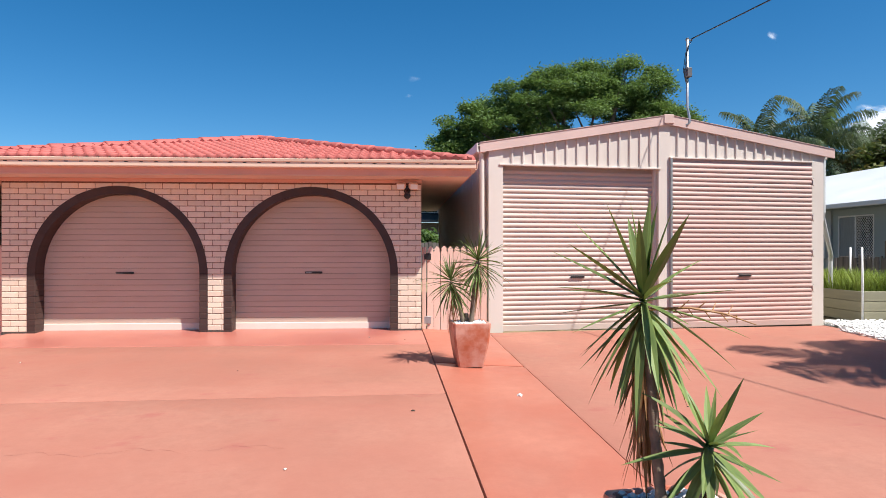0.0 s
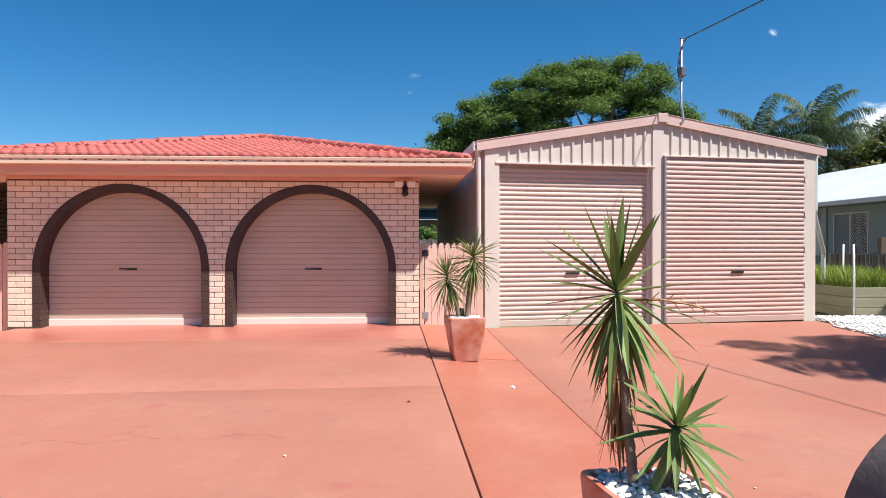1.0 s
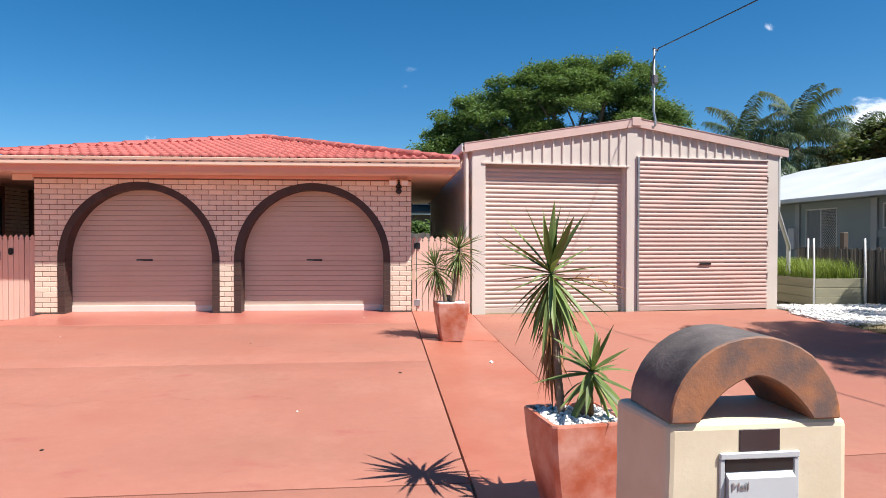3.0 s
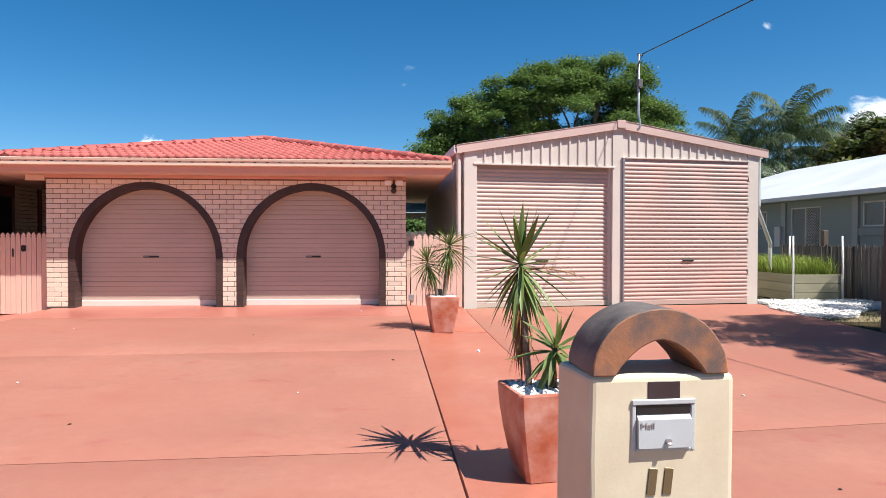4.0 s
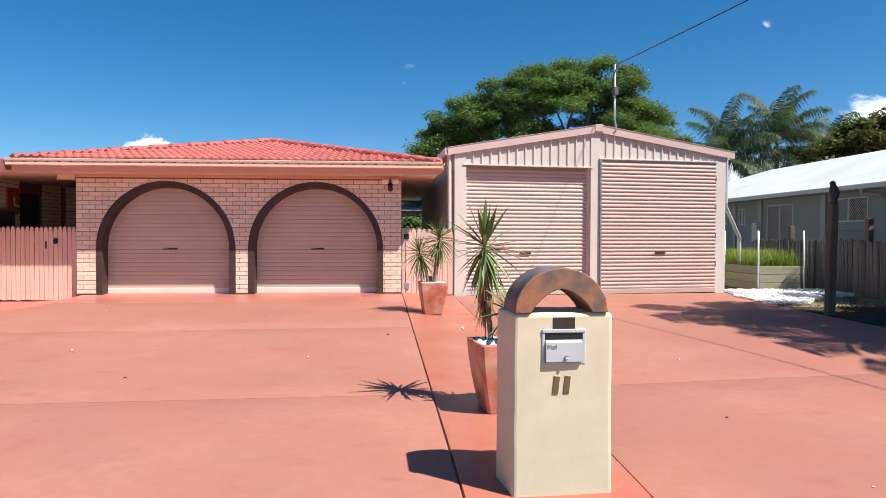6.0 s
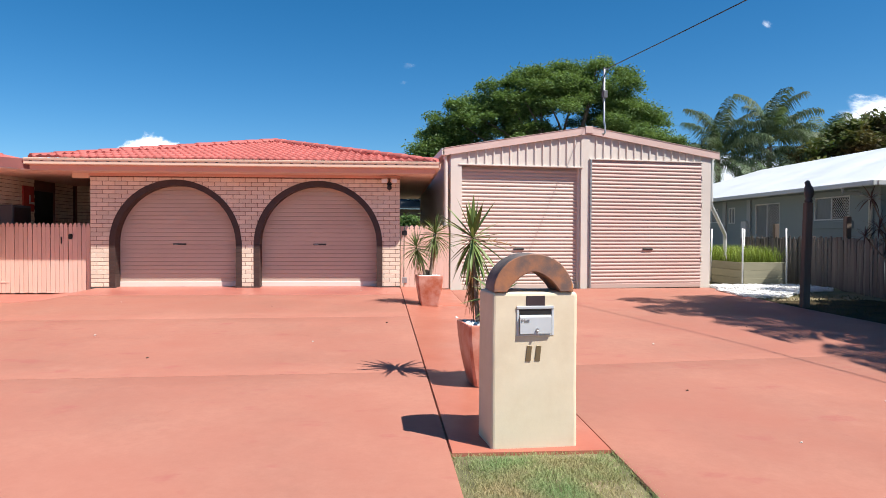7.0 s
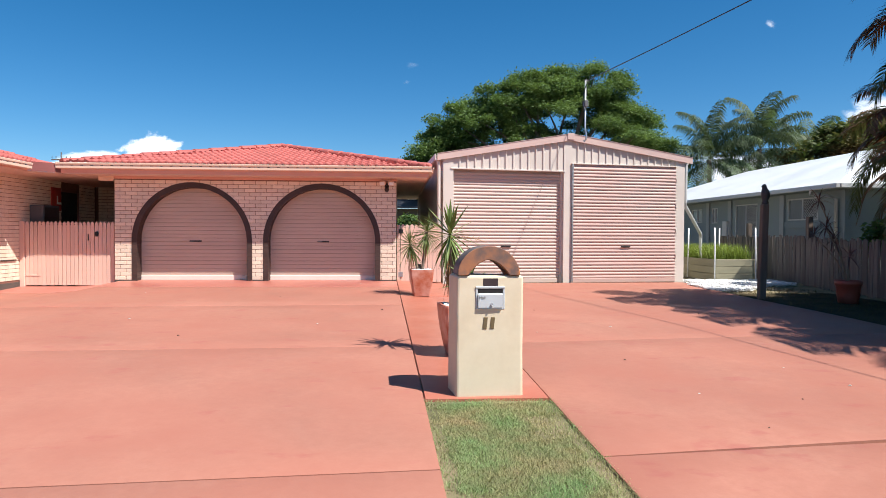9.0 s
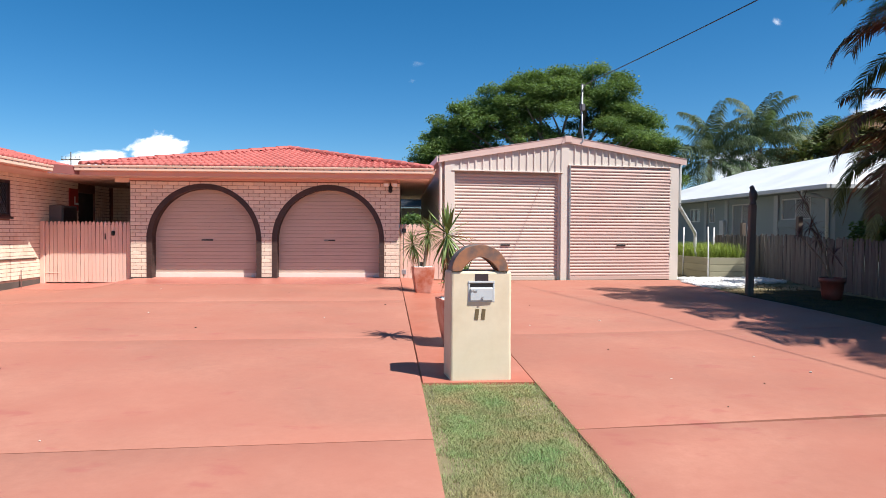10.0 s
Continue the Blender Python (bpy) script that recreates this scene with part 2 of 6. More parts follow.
def vapour(name, thick, ragged, seed, soft_lo, soft_hi):
    """Soft-edged cloud: density falls from the middle, broken by noise."""
    v = bpy.data.materials.new(name)
    v.use_nodes = True
    n, l = v.node_tree.nodes, v.node_tree.links
    b = n["Principled BSDF"]
    b.inputs["Base Color"].default_value, b.inputs["Roughness"].default_value = (0.66, 0.68, 0.71, 1), 1.0
    b.inputs["Specular IOR Level"].default_value = 0.0
    tc, ln, nz, add = n.new("ShaderNodeTexCoord"), n.new("ShaderNodeVectorMath"), n.new("ShaderNodeTexNoise"), n.new("ShaderNodeMath")
    ln.operation = "LENGTH"
    nz.noise_dimensions = "4D"
    nz.inputs["W"].default_value, nz.inputs["Scale"].default_value, nz.inputs["Detail"].default_value, nz.inputs["Roughness"].default_value = seed * 3.7, ragged, 7, 0.55
    l.new(tc.outputs["Object"], ln.inputs[0])
    l.new(tc.outputs["Object"], nz.inputs["Vector"])
    add.operation, add.inputs[1].default_value = "MULTIPLY_ADD", 1.7
    l.new(nz.outputs["Fac"], add.inputs[0])
    sub = n.new("ShaderNodeMath")
    sub.operation, sub.inputs[0].default_value = "SUBTRACT", 0.12
    l.new(ln.outputs["Value"], sub.inputs[1])
    l.new(sub.outputs[0], add.inputs[2])
    r = n.new("ShaderNodeMapRange")
    r.interpolation_type = "SMOOTHSTEP"
    r.inputs[1].default_value, r.inputs[2].default_value, r.inputs[4].default_value = soft_lo, soft_hi, thick
    l.new(add.outputs[0], r.inputs[0])
    t, x = n.new("ShaderNodeBsdfTransparent"), n.new("ShaderNodeMixShader")
    l.new(r.outputs[0], x.inputs[0])
    l.new(t.outputs[0], x.inputs[1])
    l.new(b.outputs[0], x.inputs[2])
    l.new(x.outputs[0], n["Material Output"].inputs["Surface"])
    return v


M_stone = mat("pale_stone", (0.6, 0.55, 0.5), 0.8, 0.15, 10, 60, 0.2, 0.002, objrand=0.5)
M_curtain = mat("drawn_curtain_behind_glass", (0.2, 0.22, 0.23), 0.15, 0.1, 3, 30, 0, stretch=(1, 6, 1))
M_glass = bpy.data.materials.new("window_glass")
M_glass.use_nodes = True
_g = M_glass.node_tree.nodes["Principled BSDF"]
_g.inputs["Base Color"].default_value = (0.02, 0.025, 0.03, 1)
_g.inputs["Roughness"].default_value = 0.04


# ---- building helpers ----
def smooth(a, b, v):
    u = min(1.0, max(0.0, (v - a) / (b - a)))
    return u * u * (3 - 2 * u)


def gz(x, y):
    """Height of the paved ground: it climbs to the garages and dips at both sides."""
    far = smooth(4, 10, y)
    z = -0.095 + 0.0345 * max(-14.0, min(y, 11.0))
    z -= (0.08 * smooth(0.5, 1.5, x) + 0.045 * min(1.0, max(0.0, (x - 1.5) / 6))) * far
    return z - 0.13 * smooth(5.62, 6.15, -x) * smooth(5, 10, y)


def part(name, bm, material, parent=None, label="", flat=True, m=None, crease=0.62):
    """Links a bmesh as one mesh object, under a thing or part if one is given."""
    me = bpy.data.meshes.new(name)
    if not flat:
        for f in bm.faces:
            f.smooth = True
        for e in bm.edges:
            e.smooth = len(e.link_faces) != 2 or e.calc_face_angle(0.0) < crease
    bm.to_mesh(me)
    bm.free()
    me.materials.append(material)
    ob = new(name, me)
    ob.parent = parent
    if m is not None:
        ob.matrix_basis = m
    return tagged(ob, label)


def share(name, me, parent, m, label=""):
    ob = new(name, me)
    ob.parent = parent
    ob.matrix_basis = m
    return tagged(ob, label)


def thing(name, m, label, category, group="", kind=""):
    ob = new(name)
    ob.matrix_basis = m
    ob.empty_display_size = 0.1
    return tagged(ob, label, category, group, kind)


def box(bm, x0, x1, y0, y1, z0, z1, bevel=0.0, m=None):
    vs = [bm.verts.new((x, y, z)) for x in (x0, x1) for y in (y0, y1) for z in (z0, z1)]
    fs = [bm.faces.new([vs[i] for i in q]) for q in ((0, 1, 3, 2), (4, 6, 7, 5), (0, 4, 5, 1), (2, 3, 7, 6), (0, 2, 6, 4), (1, 5, 7, 3))]
    if bevel:
        es = list({e for f in fs for e in f.edges})
        res = bmesh.ops.bevel(bm, geom=es, offset=bevel, segments=1, affect="EDGES", profile=0.5)
        vs = list({v for f in res["faces"] for v in f.verts} | {v for v in vs if v.is_valid})
    if m is not None:
        bmesh.ops.transform(bm, matrix=m, verts=vs)
    return vs


def boxed(*a, bevel=0.0):
    bm = bmesh.new()
    box(bm, *a, bevel=bevel)
    return bm


def mesh_of(bm, name, material, flat=True):
    me = bpy.data.meshes.new(name)
    if not flat:
        for f in bm.faces:
            f.smooth = True
    bm.to_mesh(me)
    bm.free()
    me.materials.append(material)
    return me


def tube(bm, pts, radii, sides=8, cap=True):
    """A round bar through points."""
    if not hasattr(radii, "__len__"):
        radii = [radii] * len(pts)
    pts = [Vector(p) for p in pts]
    rings = []
    for i, p in enumerate(pts):
        d = (pts[min(i + 1, len(pts) - 1)] - pts[max(i - 1, 0)]).normalized()
        ref = Vector((0, 0, 1)) if abs(d.z) < 0.9 else Vector((0, 1, 0))
        a = d.cross(ref).normalized()
        b = d.cross(a)
        rings.append([bm.verts.new(p + radii[i] * (math.cos(t) * a + math.sin(t) * b)) for t in (2 * math.pi * k / sides for k in range(sides))])
    for r, s in zip(rings, rings[1:]):
        for k in range(sides):
            bm.faces.new((r[k], r[(k + 1) % sides], s[(k + 1) % sides], s[k]))
    if cap:
        bm.faces.new(rings[0][::-1])
        bm.faces.new(rings[-1])


def extrude(bm, outline, a, b, axis="x"):
    """A prism of a closed outline between a and b along an axis; the outline gives the two other axes in order."""
    def at(p, v):
        return {"x": (v, p[0], p[1]), "y": (p[0], v, p[1]), "z": (p[0], p[1], v)}[axis]
    lo = [bm.verts.new(at(p, a)) for p in outline]
    hi = [bm.verts.new(at(p, b)) for p in outline]
    n = len(outline)
    for i in range(n):
        bm.faces.new((lo[i], lo[(i + 1) % n], hi[(i + 1) % n], hi[i]))
    bm.faces.new(lo[::-1])
    bm.faces.new(hi)
    bmesh.ops.recalc_face_normals(bm, faces=bm.faces)


def raw(name, verts, faces, material, parent=None, m=None, smooth_faces=False):
    me = bpy.data.meshes.new(name)
    me.from_pydata(verts, [], faces)
    me.materials.append(material)
    if smooth_faces:
        me.polygons.foreach_set("use_smooth", [True] * len(me.polygons))
    ob = new(name, me)
    ob.parent = parent
    if m is not None:
        ob.matrix_basis = m
    return ob


# ---- ground ----
def grid_axis(lo, hi, step, outer):
    inner = [lo + step * i for i in range(int(round((hi - lo) / step)) + 1)]
    return [-o for o in reversed(outer)] + inner + list(outer)


gx = grid_axis(-10, 13, 0.5, (20, 60, 200, 1500))
gy = grid_axis(-14, 14, 0.5, (20, 60, 200, 1500))
gverts = [(x, y, gz(x, y) - 0.03 + (0.012 * noise.noise((x * 2, y * 2, 0)) if 7.6 < x < 12 else 0)) for y in gy for x in gx]
W = len(gx)
gfaces = [(j * W + i, j * W + i + 1, (j + 1) * W + i + 1, (j + 1) * W + i) for j in range(len(gy) - 1) for i in range(W - 1)]
tagged(raw("ground", gverts, gfaces, M_ground, smooth_faces=True), "patchy green and brown turf ground around the driveway", "ground", kind="structure")

driveway = thing("driveway", pose(0, 0, 0), "salmon red painted concrete driveway with cut joints", "driveway", kind="structure")


def slab(c00, c10, c11, c01, material, gap=0.0038):
    """One poured bay between four corners, following the ground, with rounded arrises."""
    cs = [Vector((*c, 0)) for c in (c00, c10, c11, c01)]
    mid = sum(cs, Vector()) / 4
    cs = [c + Vector((math.copysign(gap, mid.x - c.x), math.copysign(gap * 2, mid.y - c.y), 0)) for c in cs]
    nx = max(2, int((cs[1] - cs[0]).length / 0.45))
    ny = max(2, int((cs[2] - cs[1]).length / 0.45))
    bm = bmesh.new()

    def ring(s):
        e = 0.004
        return [0.0] + [e] + [i / s for i in range(1, s)] + [1 - e] + [1.0]
    us, vs = ring(nx), ring(ny)
    rows = []
    for j, v in enumerate(vs):
        row = []
        for i, u in enumerate(us):
            p = cs[0].lerp(cs[1], u).lerp(cs[3].lerp(cs[2], u), v)
            edge = i in (0, len(us) - 1) or j in (0, len(vs) - 1)
            row.append(bm.verts.new((p.x, p.y, gz(p.x, p.y) - (0.006 if edge else 0.0))))
        rows.append(row)
    for a, b in zip(rows, rows[1:]):
        for i in range(len(a) - 1):
            bm.faces.new((a[i], a[i + 1], b[i + 1], b[i]))
    rim = [rows[0][i] for i in range(len(us))] + [r[-1] for r in rows[1:]] + [rows[-1][i] for i in range(len(us) - 2, -1, -1)] + [r[0] for r in rows[-2:0:-1]]
    low = [bm.verts.new((v.co.x, v.co.y, v.co.z - 0.09)) for v in rim]
    for i in range(len(rim)):
        k = (i + 1) % len(rim)
        bm.faces.new((rim[i], low[i], low[k], rim[k]))
    bmesh.ops.recalc_face_normals(bm, faces=bm.faces)
    part("slab", bm, material, driveway, flat=False)


def joint_a(y):
    return 0.763 - 0.0283 * y


def joint_b(y):
    return 1.815 - 0.0278 * y


def edge_d(y):
    return 7.25 + 0.03 * min(y, 9)


left_cuts = [(-9.0, 0.05), (-3.85, 0.06), (-0.25, 0.06), (3.40, 0.032), (6.78, 0.035), (9.35, 0.0), (10.78, 0.0)]
for (ya, sa), (yb, sb) in zip(left_cuts, left_cuts[1:]):
    def at(x, y, s):
        return x, y + s * (x - 0.6)
    slab(at(-9.2, ya, sa), at(joint_a(ya), ya, sa), at(joint_a(yb), yb, sb), at(-9.2, yb, sb), M_apron if ya > 9 else M_drive)
for ya, yb in ((1.24, 8.2), (8.2, 10.9)):
    slab((joint_a(ya), ya), (joint_b(ya), ya), (joint_b(yb), yb), (joint_a(yb), yb), M_strip, 0.007)
right_cuts = [(-9.0, 0.1), (-3.9, 0.1), (-0.08, 0.105), (3.56, 0.1), (10.75, 0.15)]
for (ya, sa), (yb, sb) in zip(right_cuts, right_cuts[1:]):
    def on(f, y, s):
        x = f(y)
        return x, y + s * (x - 1.8)
    if ya > -0.5:
        slab(on(joint_b, ya, sa), on(edge_d, ya, sa), on(edge_d, yb, sb), on(joint_b, yb, sb), M_drive)
    else:
        slab(on(joint_b, ya, sa), (8.6, ya + 0.68), (8.6 if ya < -1 else 7.3, yb + 0.58), on(joint_b, yb, sb), M_drive)



def crack(pts, w=0.0035):
    """A hairline crack lying on the slab."""
    bm = bmesh.new()
    a = b = None
    for i, (x, y) in enumerate(pts):
        ww = w * (0.4 + 0.6 * abs(math.sin(i * 1.7)))
        na, nb_ = bm.verts.new((x, y - ww / 2, gz(x, y) + 0.0015)), bm.verts.new((x, y + ww / 2, gz(x, y) + 0.0015))
        if a:
            bm.faces.new((a, na, nb_, b))
        a, b = na, nb_
    part("crack", bm, M_fascia_dark, driveway)


M_fascia_dark = mat("crack_shadow", (0.27, 0.09, 0.065), 0.9, 0.1, 4, 50, 0)
crack([(-3.3 + 0.08 * i, 5.22 + 0.05 * math.sin(i * 0.7) + 0.03 * math.sin(i * 2.3) + 0.004 * i) for i in range(34)], 0.0028)
crack([(-5.0 + 0.07 * i, 0.9 + 0.05 * i + 0.04 * math.sin(i * 1.1) + 0.03 * math.sin(i * 2.7)) for i in range(26)], 0.003)
crack([(-1.6 + 0.05 * i, 1.7 + 0.11 * i + 0.04 * math.sin(i * 0.9)) for i in range(14)], 0.003)

# ---- garage wing ----
FY, ZB, COURSE, LEN = 10.49, 0.265, 0.0836, 0.24
WX0, WX1, WTOP = -5.63, 0.455, 2.53
ARCHES = ((-3.988, 1.283), (-1.184, 1.283))
SPRING, RING, DEPTH = 1.135, 0.115, 0.26
RIN = 1.283 - RING


def opening_top(x):
    """Top of the arched opening at x, or None where the wall is solid."""
    for cx, r in ARCHES:
        d = abs(x - cx)
        if d < r - RING * 0.5:
            return SPRING + math.sqrt((r - RING * 0.5) ** 2 - d * d)
    return None


wall_front = thing("wall_front", pose(0, FY, 0), "cream painted brick garage wall with two arches", "wall", kind="structure")
bm = bmesh.new()
xs = [WX0 + 0.004]
for cx, r in ARCHES:
    rr = r - RING * 0.5
    xs += [cx - rr] + [cx - rr * math.cos(math.pi * k / 36) for k in range(1, 36)] + [cx + rr]
xs.append(WX1 - 0.004)
for a, b in zip(xs, xs[1:]):
    mid = opening_top((a + b) / 2)
    if mid is None:
        box(bm, a, b, 0.008, 0.11, ZB - 0.1, WTOP)
    else:
        lo = [SPRING + math.sqrt(max(0, (1.283 - RING * 0.5) ** 2 - min(abs(q - c), 1.2255) ** 2)) for q in (a, b) for c in [min((c0 for c0, _ in ARCHES), key=lambda v: abs(v - (a + b) / 2))]]
        lo[0], lo[1] = max(SPRING, lo[0]), max(SPRING, lo[1])
        outline = [(a, lo[0]), (b, lo[1]), (b, WTOP), (a, WTOP)]
        q0 = [bm.verts.new((p[0], 0.008, p[1])) for p in outline]
        q1 = [bm.verts.new((p[0], 0.11, p[1])) for p in outline]
        for i in range(4):
            bm.faces.new((q0[i], q0[(i + 1) % 4], q1[(i + 1) % 4], q1[i]))
        bm.faces.new(q0)
        bm.faces.new(q1[::-1])
bmesh.ops.recalc_face_normals(bm, faces=bm.faces)
part("mortar_bed", bm, M_mortar, wall_front)
bm = bmesh.new()
for a, b in ((WX0, -5.275), (-2.702, -2.47), (0.102, WX1)):
    box(bm, a, b, -0.004, 0.1, ZB - 0.12, ZB + 0.022)
part("plinth", bm, M_plinth, wall_front, "dark damp course at the wall's foot")


def brick_mesh(w, material, h=COURSE - 0.009, d=0.1):
    bm = bmesh.new()
    box(bm, 0, w, 0, d, 0, h, bevel=0.004)
    return mesh_of(bm, "brick", material)


brick_cache = {}


def brick(x0, x1, z, parent, material=None, turn=None):
    material = material or M_brick
    w = round(x1 - x0 - 0.008, 3)
    if w < 0.02:
        return
    key = (w, material.name)
    if key not in brick_cache:
        brick_cache[key] = brick_mesh(w, material)
    m = turn if turn is not None else pose(x0 + 0.004, random.uniform(-0.002, 0.002), z + 0.0045)
    share("brick", brick_cache[key], parent, m)


def brick_rows():
    rows = int((WTOP - ZB - 0.02) / COURSE)
    for k in range(rows):
        z = ZB + 0.022 + k * COURSE
        solid = [(WX0, WX1)]
        for cx, r in ARCHES:
            dz = max(0.0, z - SPRING)
            reach = r - RING + 0.012
            if z > SPRING + reach:
                continue
            h = math.sqrt(max(0.0, reach * reach - dz * dz))
            if z <= SPRING:
                h = r - 0.002
            out = []
            for a, b in solid:
                out += [(a, min(b, cx - h)), (max(a, cx + h), b)]
            solid = [(a, b) for a, b in out if b - a > 0.02]
        first = WX0 - (0.12 if k % 2 else 0.0)
        n = int((WX1 - first) / LEN) + 2
        for i in range(n):
            x = first + i * LEN
            for a, b in solid:
                p, q = max(a, x), min(b, x + LEN)
                if q - p > 0.025:
                    yield p, q, z


# ---- arches ----
for cx, r in ARCHES:
    arch = thing("arch_surround", pose(cx, FY, SPRING), "dark brown painted brick arch round a garage opening", "arch", group="garage arches", kind="structure")
    ri = r - RING
    n = 26
    bm = bmesh.new()
    da = math.pi / n
    seg = [(ri * math.cos(t), ri * math.sin(t)) for t in (0, da / 2, da)]
    seg2 = [(r * math.cos(t), r * math.sin(t)) for t in (da, da / 2, 0)]
    extrude(bm, seg + seg2, -0.007, DEPTH, "y")
    vme = mesh_of(bm, "voussoir", M_brown)
    for k in range(n):
        share("voussoir", vme, arch, Matrix.Rotation(-da * k, 4, "Y"))
    bm = bmesh.new()
    box(bm, 0, RING, -0.007, DEPTH, 0, COURSE - 0.005, bevel=0.003)
    jme = mesh_of(bm, "jamb_brick", M_brown)
    k = 0
    while SPRING - (k + 1) * COURSE > ZB - 0.05:
        z = -(k + 1) * COURSE + 0.002
        share("jamb_brick", jme, arch, pose(ri, 0, z))
        share("jamb_brick", jme, arch, pose(-r, 0, z))
        k += 1
    bm = bmesh.new()
    for s in (-1, 1):
        box(bm, *sorted((s * (ri + 0.006), s * (r - 0.004))), 0.0, DEPTH - 0.004, ZB - SPRING - 0.06, 0)
    part("jamb_mortar", bm, M_plinth, arch)


def corrugated(width, height, pitch, depth, bow=0.5, steps=6):
    """A sheet of horizontal rounded ribs, facing -y, from (0,0) up."""
    prof = []
    n = int(height / pitch)
    for i in range(n):
        if bow is None:
            prof += [(depth, (i + t) * pitch) if d else (0.0, (i + t) * pitch) for t, d in ((0.0, 1), (0.42, 1), (0.88, 1), (0.91, 0), (0.97, 0))]
            continue
        for k in range(steps):
            t = k / steps
            prof.append((depth * (math.sin(math.pi * min(1, t / bow)) ** 0.5 if t < bow else 0.0), i * pitch + t * pitch))
    prof.append((0, height))
    bm = bmesh.new()
    a = [bm.verts.new((0, -p[0], p[1])) for p in prof]
    b = [bm.verts.new((width, -p[0], p[1])) for p in prof]
    for i in range(len(prof) - 1):
        bm.faces.new((a[i], b[i], b[i + 1], a[i + 1]))
    back = [bm.verts.new(v) for v in ((0, 0.02, 0), (width, 0.02, 0), (width, 0.02, height), (0, 0.02, height))]
    bm.faces.new(back[::-1])
    return bm


def garage_door(cx, zg, width, height):
    door = thing("roller_door", pose(cx - width / 2, FY + DEPTH - 0.005, zg), "closed beige ribbed steel roller garage door under an arch", "garage door", group="garage roller doors")
    part("curtain", corrugated(width, height, 0.084, 0.009, None), M_door, door, m=pose(0, 0.0, 0.1))
    part("bottom_rail", boxed(0, width, -0.022, 0.02, 0.0, 0.105, bevel=0.006), M_rail, door, "pale flat bottom rail")
    part("seal", boxed(0, width, -0.012, 0.015, -0.02, 0.0), M_black, door)
    lift = part("lift_handle", boxed(width / 2 - 0.13, width / 2 + 0.13, -0.026, -0.004, 0.845, 0.878, bevel=0.004), M_black, door, "black recessed lift handle")
    part("lock", boxed(width / 2 - 0.12, width / 2 - 0.03, -0.03, -0.026, 0.858, 0.866), M_galv, lift)


for cx, r in ARCHES:
    garage_door(cx, ZB + 0.005, 2.5, 2.2)
tagged(part("wall_garage_inner", boxed(WX0 + 0.02, WX1 - 0.02, FY + DEPTH + 0.06, FY + DEPTH + 0.1, 0.1, WTOP - 0.02), M_dark), "plain wall behind the roller doors, coloured near black as unlit", "wall", kind="structure")
tagged(part("wall_garage_side", boxed(WX1 - 0.105, WX1 - 0.004, FY + 0.113, FY + 8, 0.1, WTOP), M_brick), "brick side wall of the garage", "wall", kind="structure")
tagged(part("wall_garage_west", boxed(WX0 + 0.004, WX0 + 0.105, FY + 0.113, FY + 3.2, 0.1, WTOP), M_brick), "brick side wall of the garage by the gate", "wall", kind="structure")

# ---- garage roof ----
EY, EX0, EX1, EZ = 9.98, -6.5, 1.16, 2.745
AX, AY, AZ = -2.6, 13.6, 3.59
garage_roof = thing("roof_garage", pose(0, 0, 0), "hipped roof of red concrete tiles with ridge caps", "roof", kind="structure")


def tile_mesh(w, length, material):
    """One interlocking tile: two rolls across, lifted at its lower edge."""
    n = 12
    bm = bmesh.new()
    top, low = [], []
    for i in range(n + 1):
        t = i / n
        h = 0.026 * max(0.0, math.sin(2 * math.pi * (2 * t - 0.25))) + 0.006
        top.append((t * w, h))
    f = [bm.verts.new((x, 0, h * 1.25 + 0.04)) for x, h in top]
    g = [bm.verts.new((x, length * 1.06, h)) for x, h in top]
    u = [bm.verts.new((x, 0, h * 0.6)) for x, h in top]
    for i in range(n):
        bm.faces.new((f[i], f[i + 1], g[i + 1], g[i]))
        bm.faces.new((u[i], u[i + 1], f[i + 1], f[i]))
    return bm


